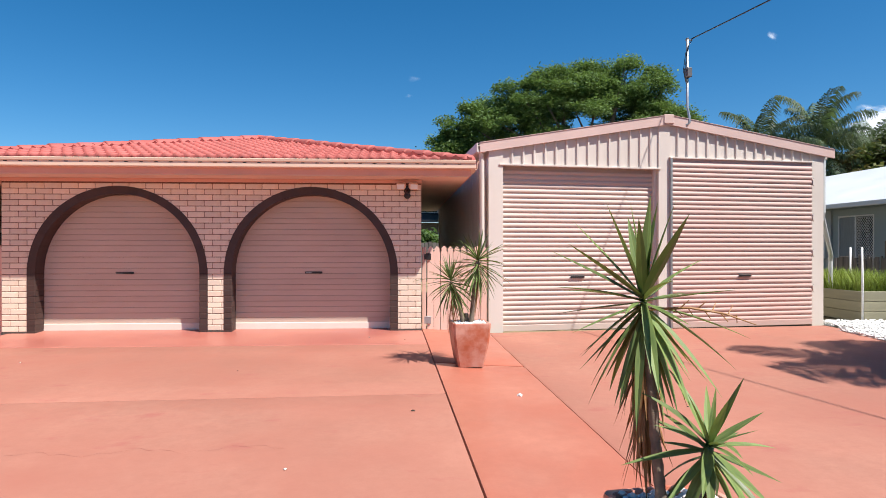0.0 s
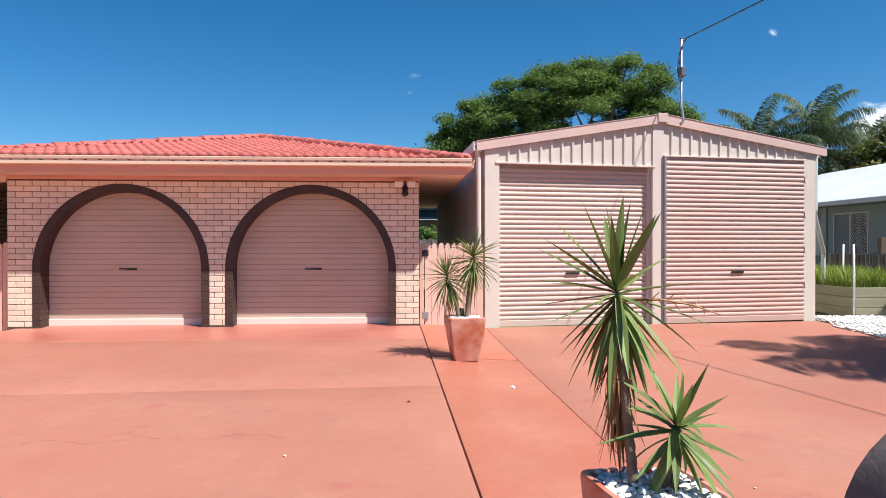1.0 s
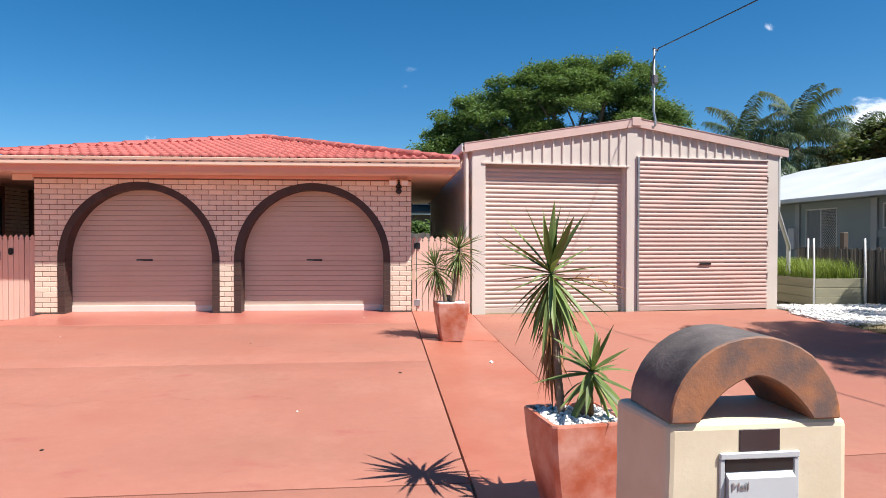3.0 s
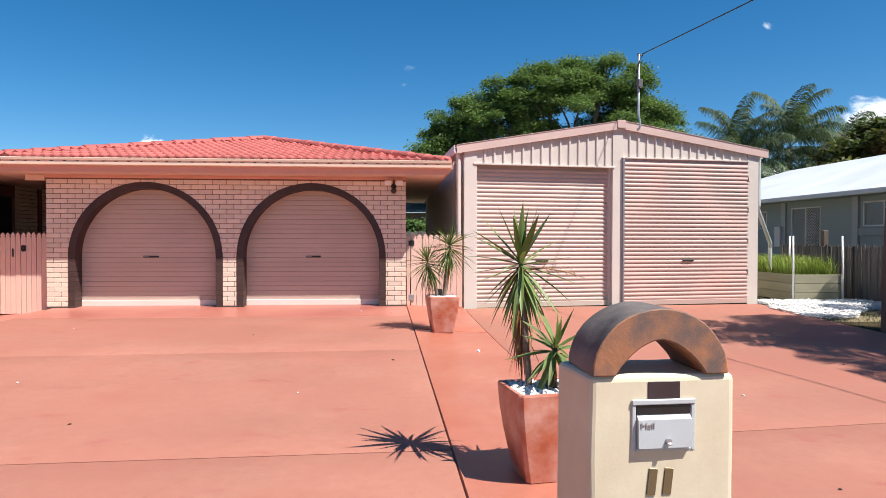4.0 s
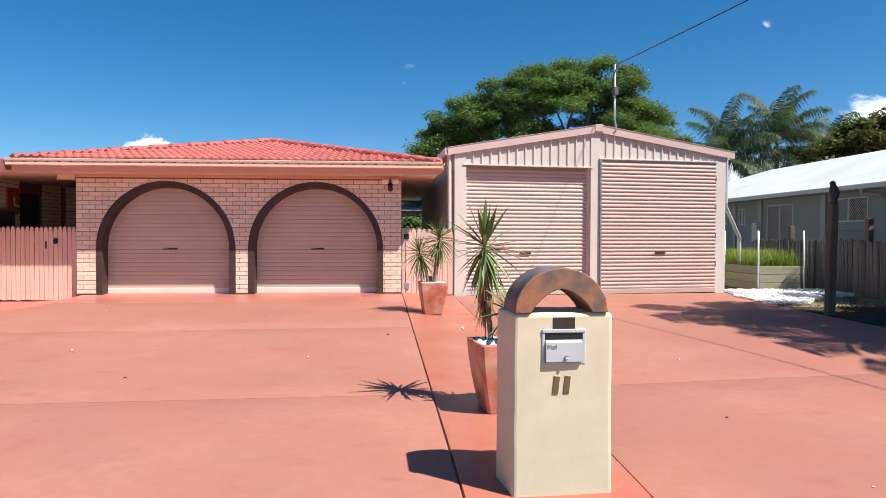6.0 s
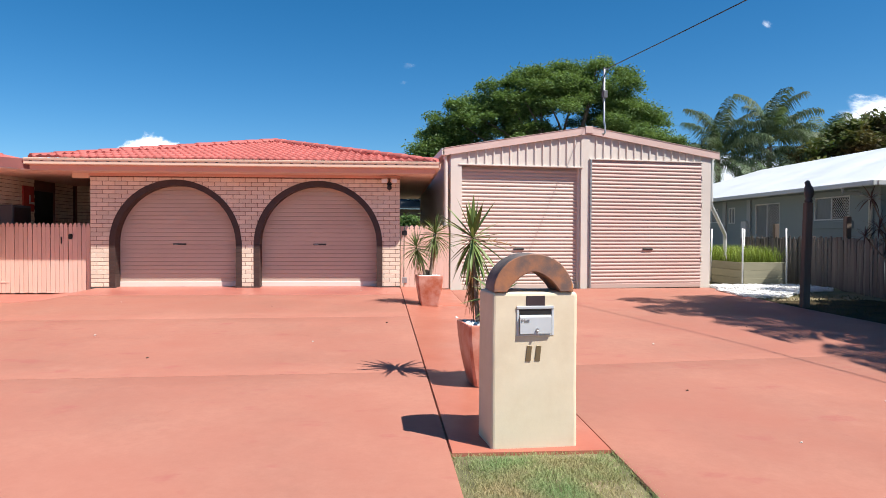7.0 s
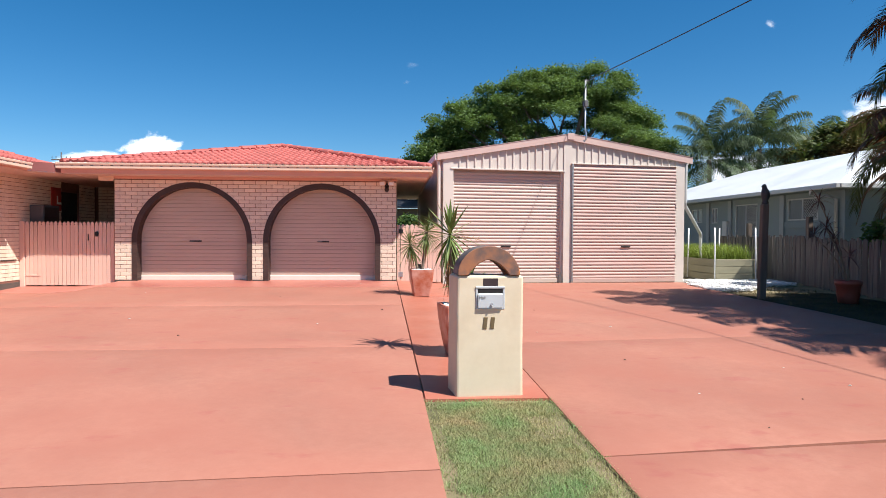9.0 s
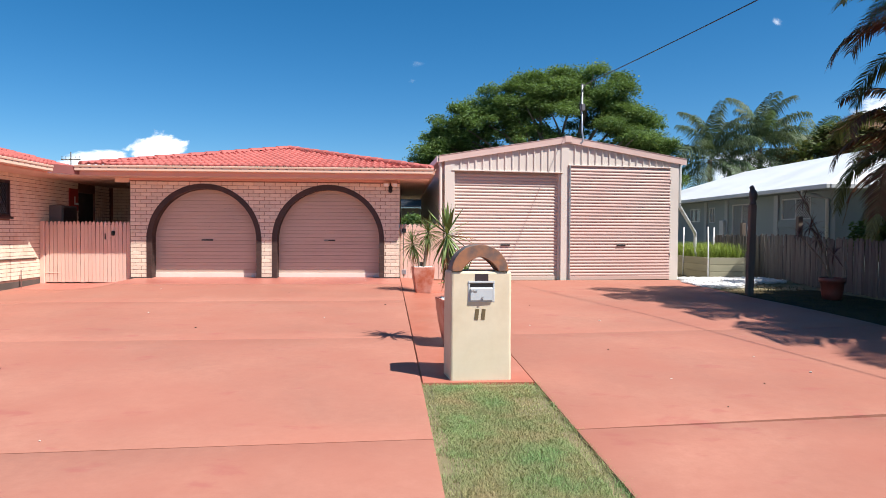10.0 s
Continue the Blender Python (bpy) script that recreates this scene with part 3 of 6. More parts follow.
def tiled(origin, along, up, polygon, parent, w=0.3, gauge=0.31, singles=0, name="roof_tile"):
    """Lays tiles over a polygon of a roof plane; singles of them become objects of their own, the rest one mesh."""
    along, up = Vector(along).normalized(), Vector(up).normalized()
    nrm = along.cross(up)
    base = Matrix((along, up, nrm)).transposed().to_4x4()
    base.translation = origin
    umin, umax = min(p[0] for p in polygon), max(p[0] for p in polygon)
    vmax = max(p[1] for p in polygon)
    area = sum(polygon[i][0] * polygon[(i + 1) % len(polygon)][1] - polygon[(i + 1) % len(polygon)][0] * polygon[i][1] for i in range(len(polygon)))
    poly = polygon if area > 0 else polygon[::-1]

    def side(i, p):
        a, b = poly[i], poly[(i + 1) % len(poly)]
        return (b[0] - a[0]) * (p[1] - a[1]) - (b[1] - a[1]) * (p[0] - a[0])
    proto = tile_mesh(w, gauge, M_tile)
    me = mesh_of(proto, "roof_tile", M_tile, flat=False)
    rest = bmesh.new()
    count = 0
    v = 0.0
    k = 0
    while v < vmax:
        u = umin - (w / 2 if k % 2 else 0)
        while u < umax:
            cs = [(u, v), (u + w, v), (u + w, v + gauge), (u, v + gauge)]
            states = [[side(i, c) >= -1e-6 for c in cs] for i in range(len(poly))]
            if all(any(s) for s in states):
                m = base @ pose(u, v, random.uniform(0, 0.004), random.uniform(-0.4, 0.4), 0, random.uniform(-0.3, 0.3))
                whole = all(all(s) for s in states)
                if whole and count < singles:
                    share(name, me, parent, m)
                    count += 1
                else:
                    bm = tile_mesh(w, gauge, M_tile)
                    for i in range(len(poly)):
                        if v < 0.01 and abs(poly[i][1]) + abs(poly[(i + 1) % len(poly)][1]) < 0.01:
                            continue
                        if not all(states[i]):
                            a, b = poly[i], poly[(i + 1) % len(poly)]
                            d = Vector((b[0] - a[0], b[1] - a[1], 0))
                            bmesh.ops.bisect_plane(bm, geom=bm.verts[:] + bm.edges[:] + bm.faces[:], plane_co=(a[0] - u, a[1] - v, 0), plane_no=Vector((d.y, -d.x, 0)), clear_outer=True)
                    if len(bm.faces):
                        if whole or count >= singles:
                            bmesh.ops.transform(bm, matrix=m, verts=bm.verts)
                            tmp = bpy.data.meshes.new("t")
                            bm.to_mesh(tmp)
                            rest.from_mesh(tmp)
                            bpy.data.meshes.remove(tmp)
                            bm.free()
                        else:
                            part(name, bm, M_tile, parent, flat=False, m=m)
                            count += 1
                    else:
                        bm.free()
            u += w
        v += gauge
        k += 1
    if len(rest.faces):
        ob = part("roof_tiles", rest, M_tile, parent, flat=False)
        tagged(ob, kind="stuff")
    else:
        rest.free()


run = AY - EY
rise = AZ - EZ
slope_len = math.hypot(run, rise)
wide = EX1 - EX0
tiled((EX0, EY - 0.03, EZ + 0.01), (1, 0, 0), (0, run, rise), [(0, 0), (wide, 0), (AX - EX0, slope_len)], garage_roof, singles=260)
# side planes behind the hips, and the roof's body under the tiles
bm = bmesh.new()
bk = 22.0
pts = [(EX0, EY, EZ - 0.02), (EX1, EY, EZ - 0.02), (EX1, bk, EZ - 0.02), (EX0, bk, EZ - 0.02), (AX, AY, AZ - 0.02), (AX, bk, AZ - 0.02)]
vs = [bm.verts.new(p) for p in pts]
for q in ((0, 1, 4), (1, 2, 5, 4), (3, 0, 4, 5), (2, 3, 5), (0, 3, 2, 1)):
    bm.faces.new([vs[i] for i in q])
part("roof_body", bm, M_tile, garage_roof)


def ridge_line(a, b, parent, n):
    """Half-round caps, each lapping the next."""
    a, b = Vector(a), Vector(b)
    d = (b - a).normalized()
    side = d.cross(Vector((0, 0, 1))).normalized()
    up = side.cross(d)
    ln = (b - a).length / n
    bm = bmesh.new()
    rings = []
    for y, rr in ((0.0, 0.125), (0.03, 0.128), (ln * 1.08, 0.1)):
        rings.append([bm.verts.new((rr * 1.05 * math.cos(t), y, rr * 0.62 * math.sin(t))) for t in (math.pi * k / 8 for k in range(9))])
    for r, s in zip(rings, rings[1:]):
        for k in range(8):
            bm.faces.new((r[k], r[k + 1], s[k + 1], s[k]))
    bm.faces.new(rings[0][::-1])
    me = mesh_of(bm, "ridge_cap", M_tile, flat=False)
    m = Matrix((side, d, up)).transposed().to_4x4()
    for k in range(n):
        mm = m.copy()
        mm.translation = a + d * ln * k
        share("ridge_cap", me, parent, mm @ pose(0, 0, random.uniform(-0.004, 0.004), 0, random.uniform(-1, 1), 0))


ridge_line((EX1 - 0.02, EY + 0.02, EZ + 0.03), (AX, AY, AZ + 0.045), garage_roof, 13)
ridge_line((EX0 + 0.02, EY + 0.02, EZ + 0.03), (AX, AY, AZ + 0.045), garage_roof, 13)
ridge_line((AX, AY, AZ + 0.045), (AX, bk, AZ + 0.045), garage_roof, 20)


def gutter(length, label):
    """A quad gutter with a slotted, stepped front, running along +x, its front towards -y."""
    g = thing("gutter", pose(0, 0, 0), label, "gutter", kind="structure")
    prof = [(0.0, 0.0), (-0.085, 0.0), (-0.095, 0.012), (-0.095, 0.075), (-0.108, 0.085), (-0.113, 0.118), (-0.104, 0.124), (-0.1, 0.112), (-0.09, 0.09), (-0.085, 0.01), (0.0, 0.01)]
    bm = bmesh.new()
    extrude(bm, prof, 0, length, "x")
    part("trough", bm, M_gutter, g)
    bm = bmesh.new()
    box(bm, 0, 0.05, -0.0975, -0.09, 0.06, 0.071)
    me = mesh_of(bm, "overflow_slot", M_brown)
    k = 0
    while 0.1 + k * 0.2 < length - 0.1:
        share("overflow_slot", me, g, pose(0.1 + k * 0.2, 0, 0))
        k += 1
    return g


GZ = 2.632
g1 = gutter(EX1 - EX0 + 0.1, "peach painted slotted eaves gutter of the garage")
g1.matrix_basis = pose(EX0 - 0.05, EY, GZ)
g2 = gutter(9.0, "peach painted side gutter beside the shed")
g2.matrix_basis = pose(EX1 - 0.01, EY + 0.005, GZ, 0, 0, 90)
bm = bmesh.new()
box(bm, EX0 + 0.01, EX1 - 0.01, EY + 0.002, EY + 0.024, 2.545, 2.76)
box(bm, EX1 - 0.036, EX1 - 0.012, EY + 0.026, EY + 9, 2.545, 2.76)
box(bm, EX0 + 0.012, EX0 + 0.036, EY + 0.026, EY + 2.4, 2.545, 2.76)
tagged(part("fascia", bm, M_fascia), "salmon painted timber fascia board under the gutter", "fascia", kind="structure")
bm = bmesh.new()
box(bm, EX0 + 0.04, EX1 - 0.04, EY + 0.03, FY + 0.1, 2.532, 2.55)
box(bm, WX1 - 0.1, EX1 - 0.04, FY + 0.104, EY + 9, 2.532, 2.55)
box(bm, EX0 + 0.04, WX0 + 0.1, FY + 0.104, EY + 2.4, 2.532, 2.55)
tagged(part("soffit", bm, M_soffit), "pale flat eaves lining board", "soffit", kind="structure")
tagged(part("frieze_trim", boxed(WX0 - 0.01, WX1 + 0.004, FY - 0.022, FY - 0.004, 2.478, 2.53), M_fascia), "salmon timber frieze at the wall's top", "trim", kind="structure")
tagged(part("beam", boxed(EX0 + 0.55, WX0 - 0.004, FY - 0.03, FY + 0.06, 2.43, 2.53, bevel=0.006), M_gutter), "peach painted beam end between the wings", "beam", kind="structure")

# ---- shed ----
SH = pose(1.49, 10.86, 0, 0, 0, 8.3)
SZ = 0.17
shed = thing("garage_shed", SH, "cream steel double garage shed with a low gable roof", "shed")
ue, SE, SR, SA, UA = 6.16, 3.15, 3.24, 3.715, 3.12
SD = 7.2


def roof_z(u):
    return SA - (SA - SE) * (UA - u) / (UA + 0.12) if u < UA else SA - (SA - SR) * (u - UA) / (ue + 0.19 - UA)


def wallpost(u0, u1, top0, top1, name="corner_post"):
    bm = bmesh.new()
    extrude(bm, [(u0, SZ - 0.12), (u1, SZ - 0.12), (u1, top1), (u0, top0)], -0.012, 0.12, "y")
    part(name, bm, M_shed, shed)


wallpost(0.03, 0.265, roof_z(0.03) - 0.1, roof_z(0.265) - 0.1)
wallpost(5.915, ue, roof_z(5.915) - 0.1, roof_z(ue) - 0.1)
wallpost(2.965, 3.17, roof_z(2.965) - 0.12, roof_z(3.17) - 0.12, "middle_post")


def gable_sheet(u0, u1, z0, y):
    """Upright trapezoid ribs cut to the roof's slope."""
    bm = bmesh.new()
    step = 0.185
    xs2 = []
    u = u0
    while u < u1 - 0.01:
        for du, dy in ((0, 0), (0.128, 0), (0.138, -0.026), (0.166, -0.026), (0.178, 0)):
            if u + du < u1:
                xs2.append((u + du, dy))
        u += step
    xs2.append((u1, 0))
    lo = [bm.verts.new((a, y + d, z0)) for a, d in xs2]
    hi = [bm.verts.new((a, y + d, roof_z(a) - 0.1)) for a, d in xs2]
    for i in range(len(xs2) - 1):
        bm.faces.new((lo[i], lo[i + 1], hi[i + 1], hi[i]))
    part("gable_cladding", bm, M_shed, shed)


gable_sheet(0.267, 2.963, 2.842, 0.01)
gable_sheet(3.172, 5.913, 3.005, 0.01)
part("door_head", boxed(0.2, 3.0, -0.03, 0.06, 2.812, 2.842, bevel=0.003), M_shed, shed, "projecting door head flashing")
part("door_head", boxed(3.15, 5.93, -0.05, 0.06, 3.0, 3.025, bevel=0.003), M_shed, shed, "projecting door head flashing")


def shed_door(u0, u1, z1, y, hu, paint):
    d = part("roller_door", corrugated(u1 - u0, z1 - SZ - 0.1, 0.0785, 0.018, 0.82, 10), paint, shed, "closed pink-beige ribbed roller door", flat=False, m=pose(u0, y, SZ + 0.1))
    part("bottom_rail", boxed(0, u1 - u0, -0.03, 0.02, -0.1, 0.0, bevel=0.006), paint, d)
    part("lift_handle", boxed(hu - u0 - 0.12, hu - u0 + 0.12, -0.042, -0.02, 0.75, 0.783, bevel=0.004), M_black, d, "black lift handle")
    part("seal", boxed(0, u1 - u0, -0.01, 0.015, -0.13, -0.1), M_black, d)
    return d


shed_door(0.265, 2.965, 2.822, 0.125, 1.57, M_sheddoor_pale)
shed_door(3.2, 5.905, 3.005, -0.02, 4.565, M_sheddoor)
part("guide", boxed(3.162, 3.2, -0.055, 0.06, SZ - 0.08, 3.01, bevel=0.003), M_galv, shed, "bare galvanised door guide")
for k in range(4):
    bm = bmesh.new()
    z = 0.75 + 0.62 * k
    box(bm, 5.91, 5.935, -0.05, -0.01, z, z + 0.1, bevel=0.004)
    tube(bm, [(5.937, -0.035, z - 0.02), (5.937, -0.035, z + 0.12)], 0.008, 6)
    part("wind_lock", bm, M_shed, shed)
part("guide", boxed(0.267, 0.3, 0.09, 0.16, SZ - 0.05, 2.812), M_shed, shed)
part("guide", boxed(2.915, 2.963, 0.06, 0.16, SZ - 0.05, 2.812), M_shed, shed)
# ribbed side walls
for u, sgn in ((0.034, -1), (ue - 0.004, 1)):
    bm = bmesh.new()
    prof = []
    v = 0.11
    while v < SD:
        prof += [(v, 0), (v + 0.128, 0), (v + 0.138, 0.026), (v + 0.166, 0.026), (v + 0.178, 0)]
        v += 0.185
    lo = [bm.verts.new((u + sgn * (d - 0.026), v, 0.0)) for v, d in prof]
    hi = [bm.verts.new((u + sgn * (d - 0.026), v, SE - 0.08)) for v, d in prof]
    for i in range(len(prof) - 1):
        bm.faces.new((lo[i], lo[i + 1], hi[i + 1], hi[i]))
    part("side_cladding", bm, M_shed, shed)
part("back_wall", boxed(0, ue, SD, SD + 0.05, 0, SE), M_shed, shed)
# roof sheets with ribs down the slope
for s in (-1, 1):
    bm = bmesh.new()
    prof = []
    v = -0.02
    while v < SD:
        prof += [(v, 0), (v + 0.15, 0), (v + 0.16, 0.024), (v + 0.18, 0.024), (v + 0.19, 0)]
        v += 0.19
    e = -0.12 if s < 0 else ue + 0.12
    a = [bm.verts.new((e, v, (SE if s < 0 else SR) + d - 0.04)) for v, d in prof]
    b = [bm.verts.new((UA, v, SA + d - 0.02)) for v, d in prof]
    for i in range(len(prof) - 1):
        bm.faces.new((a[i], a[i + 1], b[i + 1], b[i]))
    part("roof_sheet", bm, M_shed, shed)
    bm = bmesh.new()
    e = -0.12 if s < 0 else ue + 0.19
    ez = (SE if s < 0 else SR) - 0.025
    extrude(bm, [(e, ez - 0.125), (UA, SA - 0.155), (UA, SA), (e, ez + 0.025)], -0.06, -0.014, "y")
    barge = part("barge_capping", bm, M_barge, shed, "folded barge capping along the gable")
    bm = bmesh.new()
    extrude(bm, [(e, ez + 0.026), (UA, SA + 0.002), (UA, SA + 0.01), (e, ez + 0.034)], -0.07, 0.12, "y")
    part("top_fold", bm, M_barge, barge)
bm = bmesh.new()
box(bm, UA - 0.09, UA + 0.09, -0.075, -0.05, SA - 0.14, SA + 0.012, bevel=0.006)
part("apex_cap", bm, M_barge, shed)
bm = bmesh.new()
extrude(bm, [(-0.03, SE - 0.15), (-0.15, SE - 0.15), (-0.17, SE - 0.13), (-0.17, SE - 0.0), (-0.155, SE), (-0.14, SE - 0.12), (-0.03, SE - 0.12)], -0.04, SD, "y")
part("eaves_gutter", bm, M_shed, shed)
bm = bmesh.new()
tube(bm, [(-0.085, 0.03, SE - 0.14), (-0.07, 0.035, SE - 0.3), (-0.06, 0.04, 0.22)], 0.042, 10)
part("downpipe", bm, M_shed, shed, "round cream downpipe at the corner")
bm = bmesh.new()
extrude(bm, [(ue + 0.03, SR - 0.15), (ue + 0.18, SR - 0.15), (ue + 0.18, SR - 0.02), (ue + 0.17, SR - 0.02), (ue + 0.16, SR - 0.12), (ue + 0.03, SR - 0.12)], 0.1, SD, "y")
part("eaves_gutter", bm, M_shed, shed)
bm = bmesh.new()
tube(bm, [(ue + 0.12, 0.14, SR - 0.1), (ue + 0.12, 0.14, 2.14), (ue + 0.15, 0.18, 2.04), (ue + 1.16, 1.2, 1.36), (ue + 1.19, 1.25, 1.25), (ue + 1.19, 1.25, 0.5)], 0.045, 10)
part("downpipe", bm, M_frame, shed, "grey plastic downpipe angled to the garden bed")

# the side walls and roof run back a little askew to the front
for ob in shed.children:
    if ob.matrix_basis.translation.length < 1e-6:
        for v in ob.data.vertices:
            if v.co.y > 0.15:
                v.co.x += 0.1 * (v.co.y - 0.15)

# service mast on the gable
mast = thing("service_mast", SH @ pose(3.5, 0.0, 3.57), "galvanised electricity service mast on the shed gable", "mast")
bm = bmesh.new()
tube(bm, [(-0.1, -0.02, 0.0), (-0.03, -0.06, 0.0), (0.0, -0.06, 0.04), (0.005, -0.05, 0.14), (0.0, 0.0, 0.3), (0, 0, 1.44)], 0.021, 10)
part("pole", bm, M_galv, mast, flat=False)
part("junction_box", boxed(-0.05, 0.05, -0.075, 0.03, 0.8, 0.96, bevel=0.012), M_grey, mast, "small grey junction box")
bm = bmesh.new()
box(bm, -0.02, 0.02, -0.02, 0.02, 1.44, 1.47, bevel=0.006)
box(bm, -0.03, 0.09, -0.012, 0.012, 1.42, 1.45, bevel=0.004)
part("cap_bracket", bm, M_grey, mast)
bm = bmesh.new()
for k, off in enumerate((-0.05, -0.03)):
    tube(bm, [(0.09, 0, 1.44), (0.02, -0.02, 1.36), (off, -0.03, 1.2), (off - 0.05, -0.04, 0.9 - 0.05 * k), (off, -0.05, 0.68), (-0.01, -0.05, 0.8)], 0.007, 6)
part("service_lead", bm, M_black, mast, "black looped service leads", flat=False)
cable = bmesh.new()
p0 = (SH @ pose(3.5 + 0.08, 0, 5.03)).translation
p1 = Vector((11.6, -13.5, 7.0))
tube(cable, [p0.lerp(p1, i / 30) - Vector((0, 0, 0.3 * (1 - (2 * i / 30 - 1) ** 2))) for i in range(31)], 0.01, 6)
tagged(part("service_cable", cable, M_black, flat=False), "black overhead service cable from the mast", "cable")


# ---- wing with the side entry ----
WW = -7.65
wall_wing = thing("wall_wing", pose(WW, 0, 0), "cream brick house wall beside the gate", "wall", kind="structure")
bm = bmesh.new()
for a, b, c, d in ((3.0, 8.35, 0.1, 2.53), (8.35, 9.45, 0.1, 1.62), (8.35, 9.45, 2.36, 2.53), (9.45, 12.35, 0.1, 2.53), (12.35, 13.25, 2.3, 2.53), (13.25, 14.2, 0.1, 2.53)):
    box(bm, -0.15, -0.008, a, b, c, d)
part("mortar_bed", bm, M_mortar, wall_wing)
part("plinth", boxed(-0.1, 0.006, 3.0, 10.58, -0.05, 0.24), M_plinth, wall_wing, "dark grey painted base course")
window_1 = thing("window_1", pose(WW, 8.35, 1.62), "dark aluminium window with a security grille", "window", kind="structure")
bm = bmesh.new()
for a in ((0, 0.05, 0, 0.74), (1.05, 1.1, 0, 0.74), (0.05, 1.05, 0, 0.05), (0.05, 1.05, 0.69, 0.74)):
    box(bm, -0.06, 0.012, *a)
part("window_frame", bm, M_plaque, window_1)
part("pane", boxed(-0.06, -0.05, 0.05, 1.05, 0.05, 0.69), M_glass, window_1)
part("window_sill", boxed(-0.05, 0.05, -0.05, 1.15, -0.05, -0.002, bevel=0.006), M_plaque, window_1)
bm = bmesh.new()
for k in range(16):
    y = 0.06 + k * 0.065
    for s in (-1, 1):
        y2 = y + s * 0.64 * 0.7
        tube(bm, [(-0.02, y, 0.06), (-0.02, min(1.04, max(0.06, y2)), 0.06 + 0.62 * abs(min(1.04, max(0.06, y2)) - y) / 0.448)], 0.004, 4)
part("grille", bm, M_grey, window_1)
bm = bmesh.new()
box(bm, -0.12, -0.06, 12.36, 13.24, 0.1, 2.3)
tagged(part("door_1", bm, M_dark, m=pose(WW, 0, 0)), "dark recessed side entry door", "door", kind="structure")
bm = bmesh.new()
box(bm, 0, 0.035, 0, 0.42, 0, 0.55, bevel=0.006)
tagged(part("notice_board", bm, M_red, m=pose(WW + 0.002, 11.85, 1.82)), "dark red board fixed to the brick wall", "board")
acu = thing("wall_cabinet", pose(WW, 10.95, 1.3), "dark grey box cabinet fixed on the side wall", "cabinet")
part("body", boxed(0.002, 0.3, 0, 0.7, 0, 0.62, bevel=0.015), M_grey, acu)
part("cover", boxed(0.302, 0.312, 0.05, 0.65, 0.05, 0.57, bevel=0.004), M_plaque, acu)
# white L-shaped plate added in place of bright light in the recess
bm = bmesh.new()
box(bm, 0, 0.008, 0, 0.05, 0, 0.2)
box(bm, 0, 0.008, 0.05, 0.2, 0, 0.05)
tagged(part("white_bracket", bm, M_white, m=pose(WW + 0.04, 12.05, 1.98)), "small white L shape standing in for bright light at the red board", "bracket")
bm = bmesh.new()
tube(bm, [(WW + 0.02, 7.0, 0.74), (WW + 0.02, 10.4, 0.72)], 0.013, 6)
tagged(part("wall_conduit", bm, M_plinth, flat=False), "thin dark conduit along the brick wall", "pipe")
bm = bmesh.new()
tube(bm, [(WW + 0.06, 9.72, 0.1), (WW + 0.06, 9.72, 0.48), (WW + 0.1, 9.72, 0.5)], 0.011, 6)
tagged(part("garden_tap", bm, M_galv, flat=False), "slim steel garden tap pipe by the wall", "tap")
wall_patio = thing("wall_patio", pose(0, 14.2, 0), "shaded brick wall at the back of the side entry", "wall", kind="structure")
part("mortar_bed", boxed(-8.0, -5.3, 0.0, 0.1, 0.0, 2.53), M_mortar, wall_patio)
bm = boxed(-7.7, -6.465, 10.345, 14.2, 2.5305, 2.55)
extrude(bm, [(-6.932, 9.54), (-6.48, 10.017), (-6.465, 10.343), (-6.932, 10.343)], 2.5305, 2.55, "z")
tagged(part("ceiling_patio", bm, M_soffit), "pale flat lining over the side entry", "ceiling", kind="structure")
wing_roof = thing("roof_wing", pose(0, 0, 0), "red concrete tiled roof over the house wing", "roof", kind="structure")
WE = -6.9
wr = math.hypot(3.6, 1.0)
tiled((WE + 0.03, 3.0, EZ - 0.05), (0, 1, 0), (-3.6, 0, 1.0), [(0, 0), (7.6, 0), (4.0, wr), (0, wr)], wing_roof, singles=200)
bm = bmesh.new()
vs = [bm.verts.new(p) for p in ((WE, 3, EZ - 0.08), (WE, 10.65, EZ - 0.08), (WE - 3.6, 7.0, EZ + 0.92), (WE - 3.6, 3, EZ + 0.92), (WE - 7.2, 10.65, EZ - 0.08), (WE - 7.2, 3, EZ - 0.08))]
for q in ((0, 1, 2, 3), (1, 4, 2), (4, 5, 3, 2), (0, 3, 5), (0, 5, 4, 1)):
    bm.faces.new([vs[i] for i in q])
part("roof_body", bm, M_tile, wing_roof)
bm = bmesh.new()
extrude(bm, [(-7.3, 9.53), (-6.93, 9.53), (-6.48, 10.02), (-6.45, 14.2), (-7.3, 14.2)], 2.7, 2.73, "z")
part("valley_sheet", bm, M_tile, wing_roof)
ridge_line((WE - 0.03, 10.62, EZ - 0.02), (WE - 3.6, 7.0, EZ + 0.98), wing_roof, 13)
g3 = gutter(6.56, "peach painted slotted eaves gutter of the house wing")
g3.matrix_basis = pose(WE, 2.95, GZ - 0.06, 0, 0, 90)
bm = bmesh.new()
box(bm, WE - 0.03, WE - 0.004, 3.0, 9.5, 2.545, 2.7)
tagged(part("fascia_wing", bm, M_fascia), "salmon painted fascia board of the house wing", "fascia", kind="structure")
bm = bmesh.new()
extrude(bm, [(WE - 0.02, 9.51), (EX0 + 0.008, 9.985), (EX0 + 0.008, 10.012), (WE - 0.02, 9.537)], 2.5505, 2.735, "z")
tagged(part("valley_fascia", bm, M_maroon), "dark maroon board closing the roof valley", "fascia", kind="structure")
tagged(part("soffit_wing", boxed(WW - 0.05, WE - 0.034, 3.0, 10.34, 2.532, 2.55), M_soffit), "pale eaves lining of the house wing", "soffit", kind="structure")


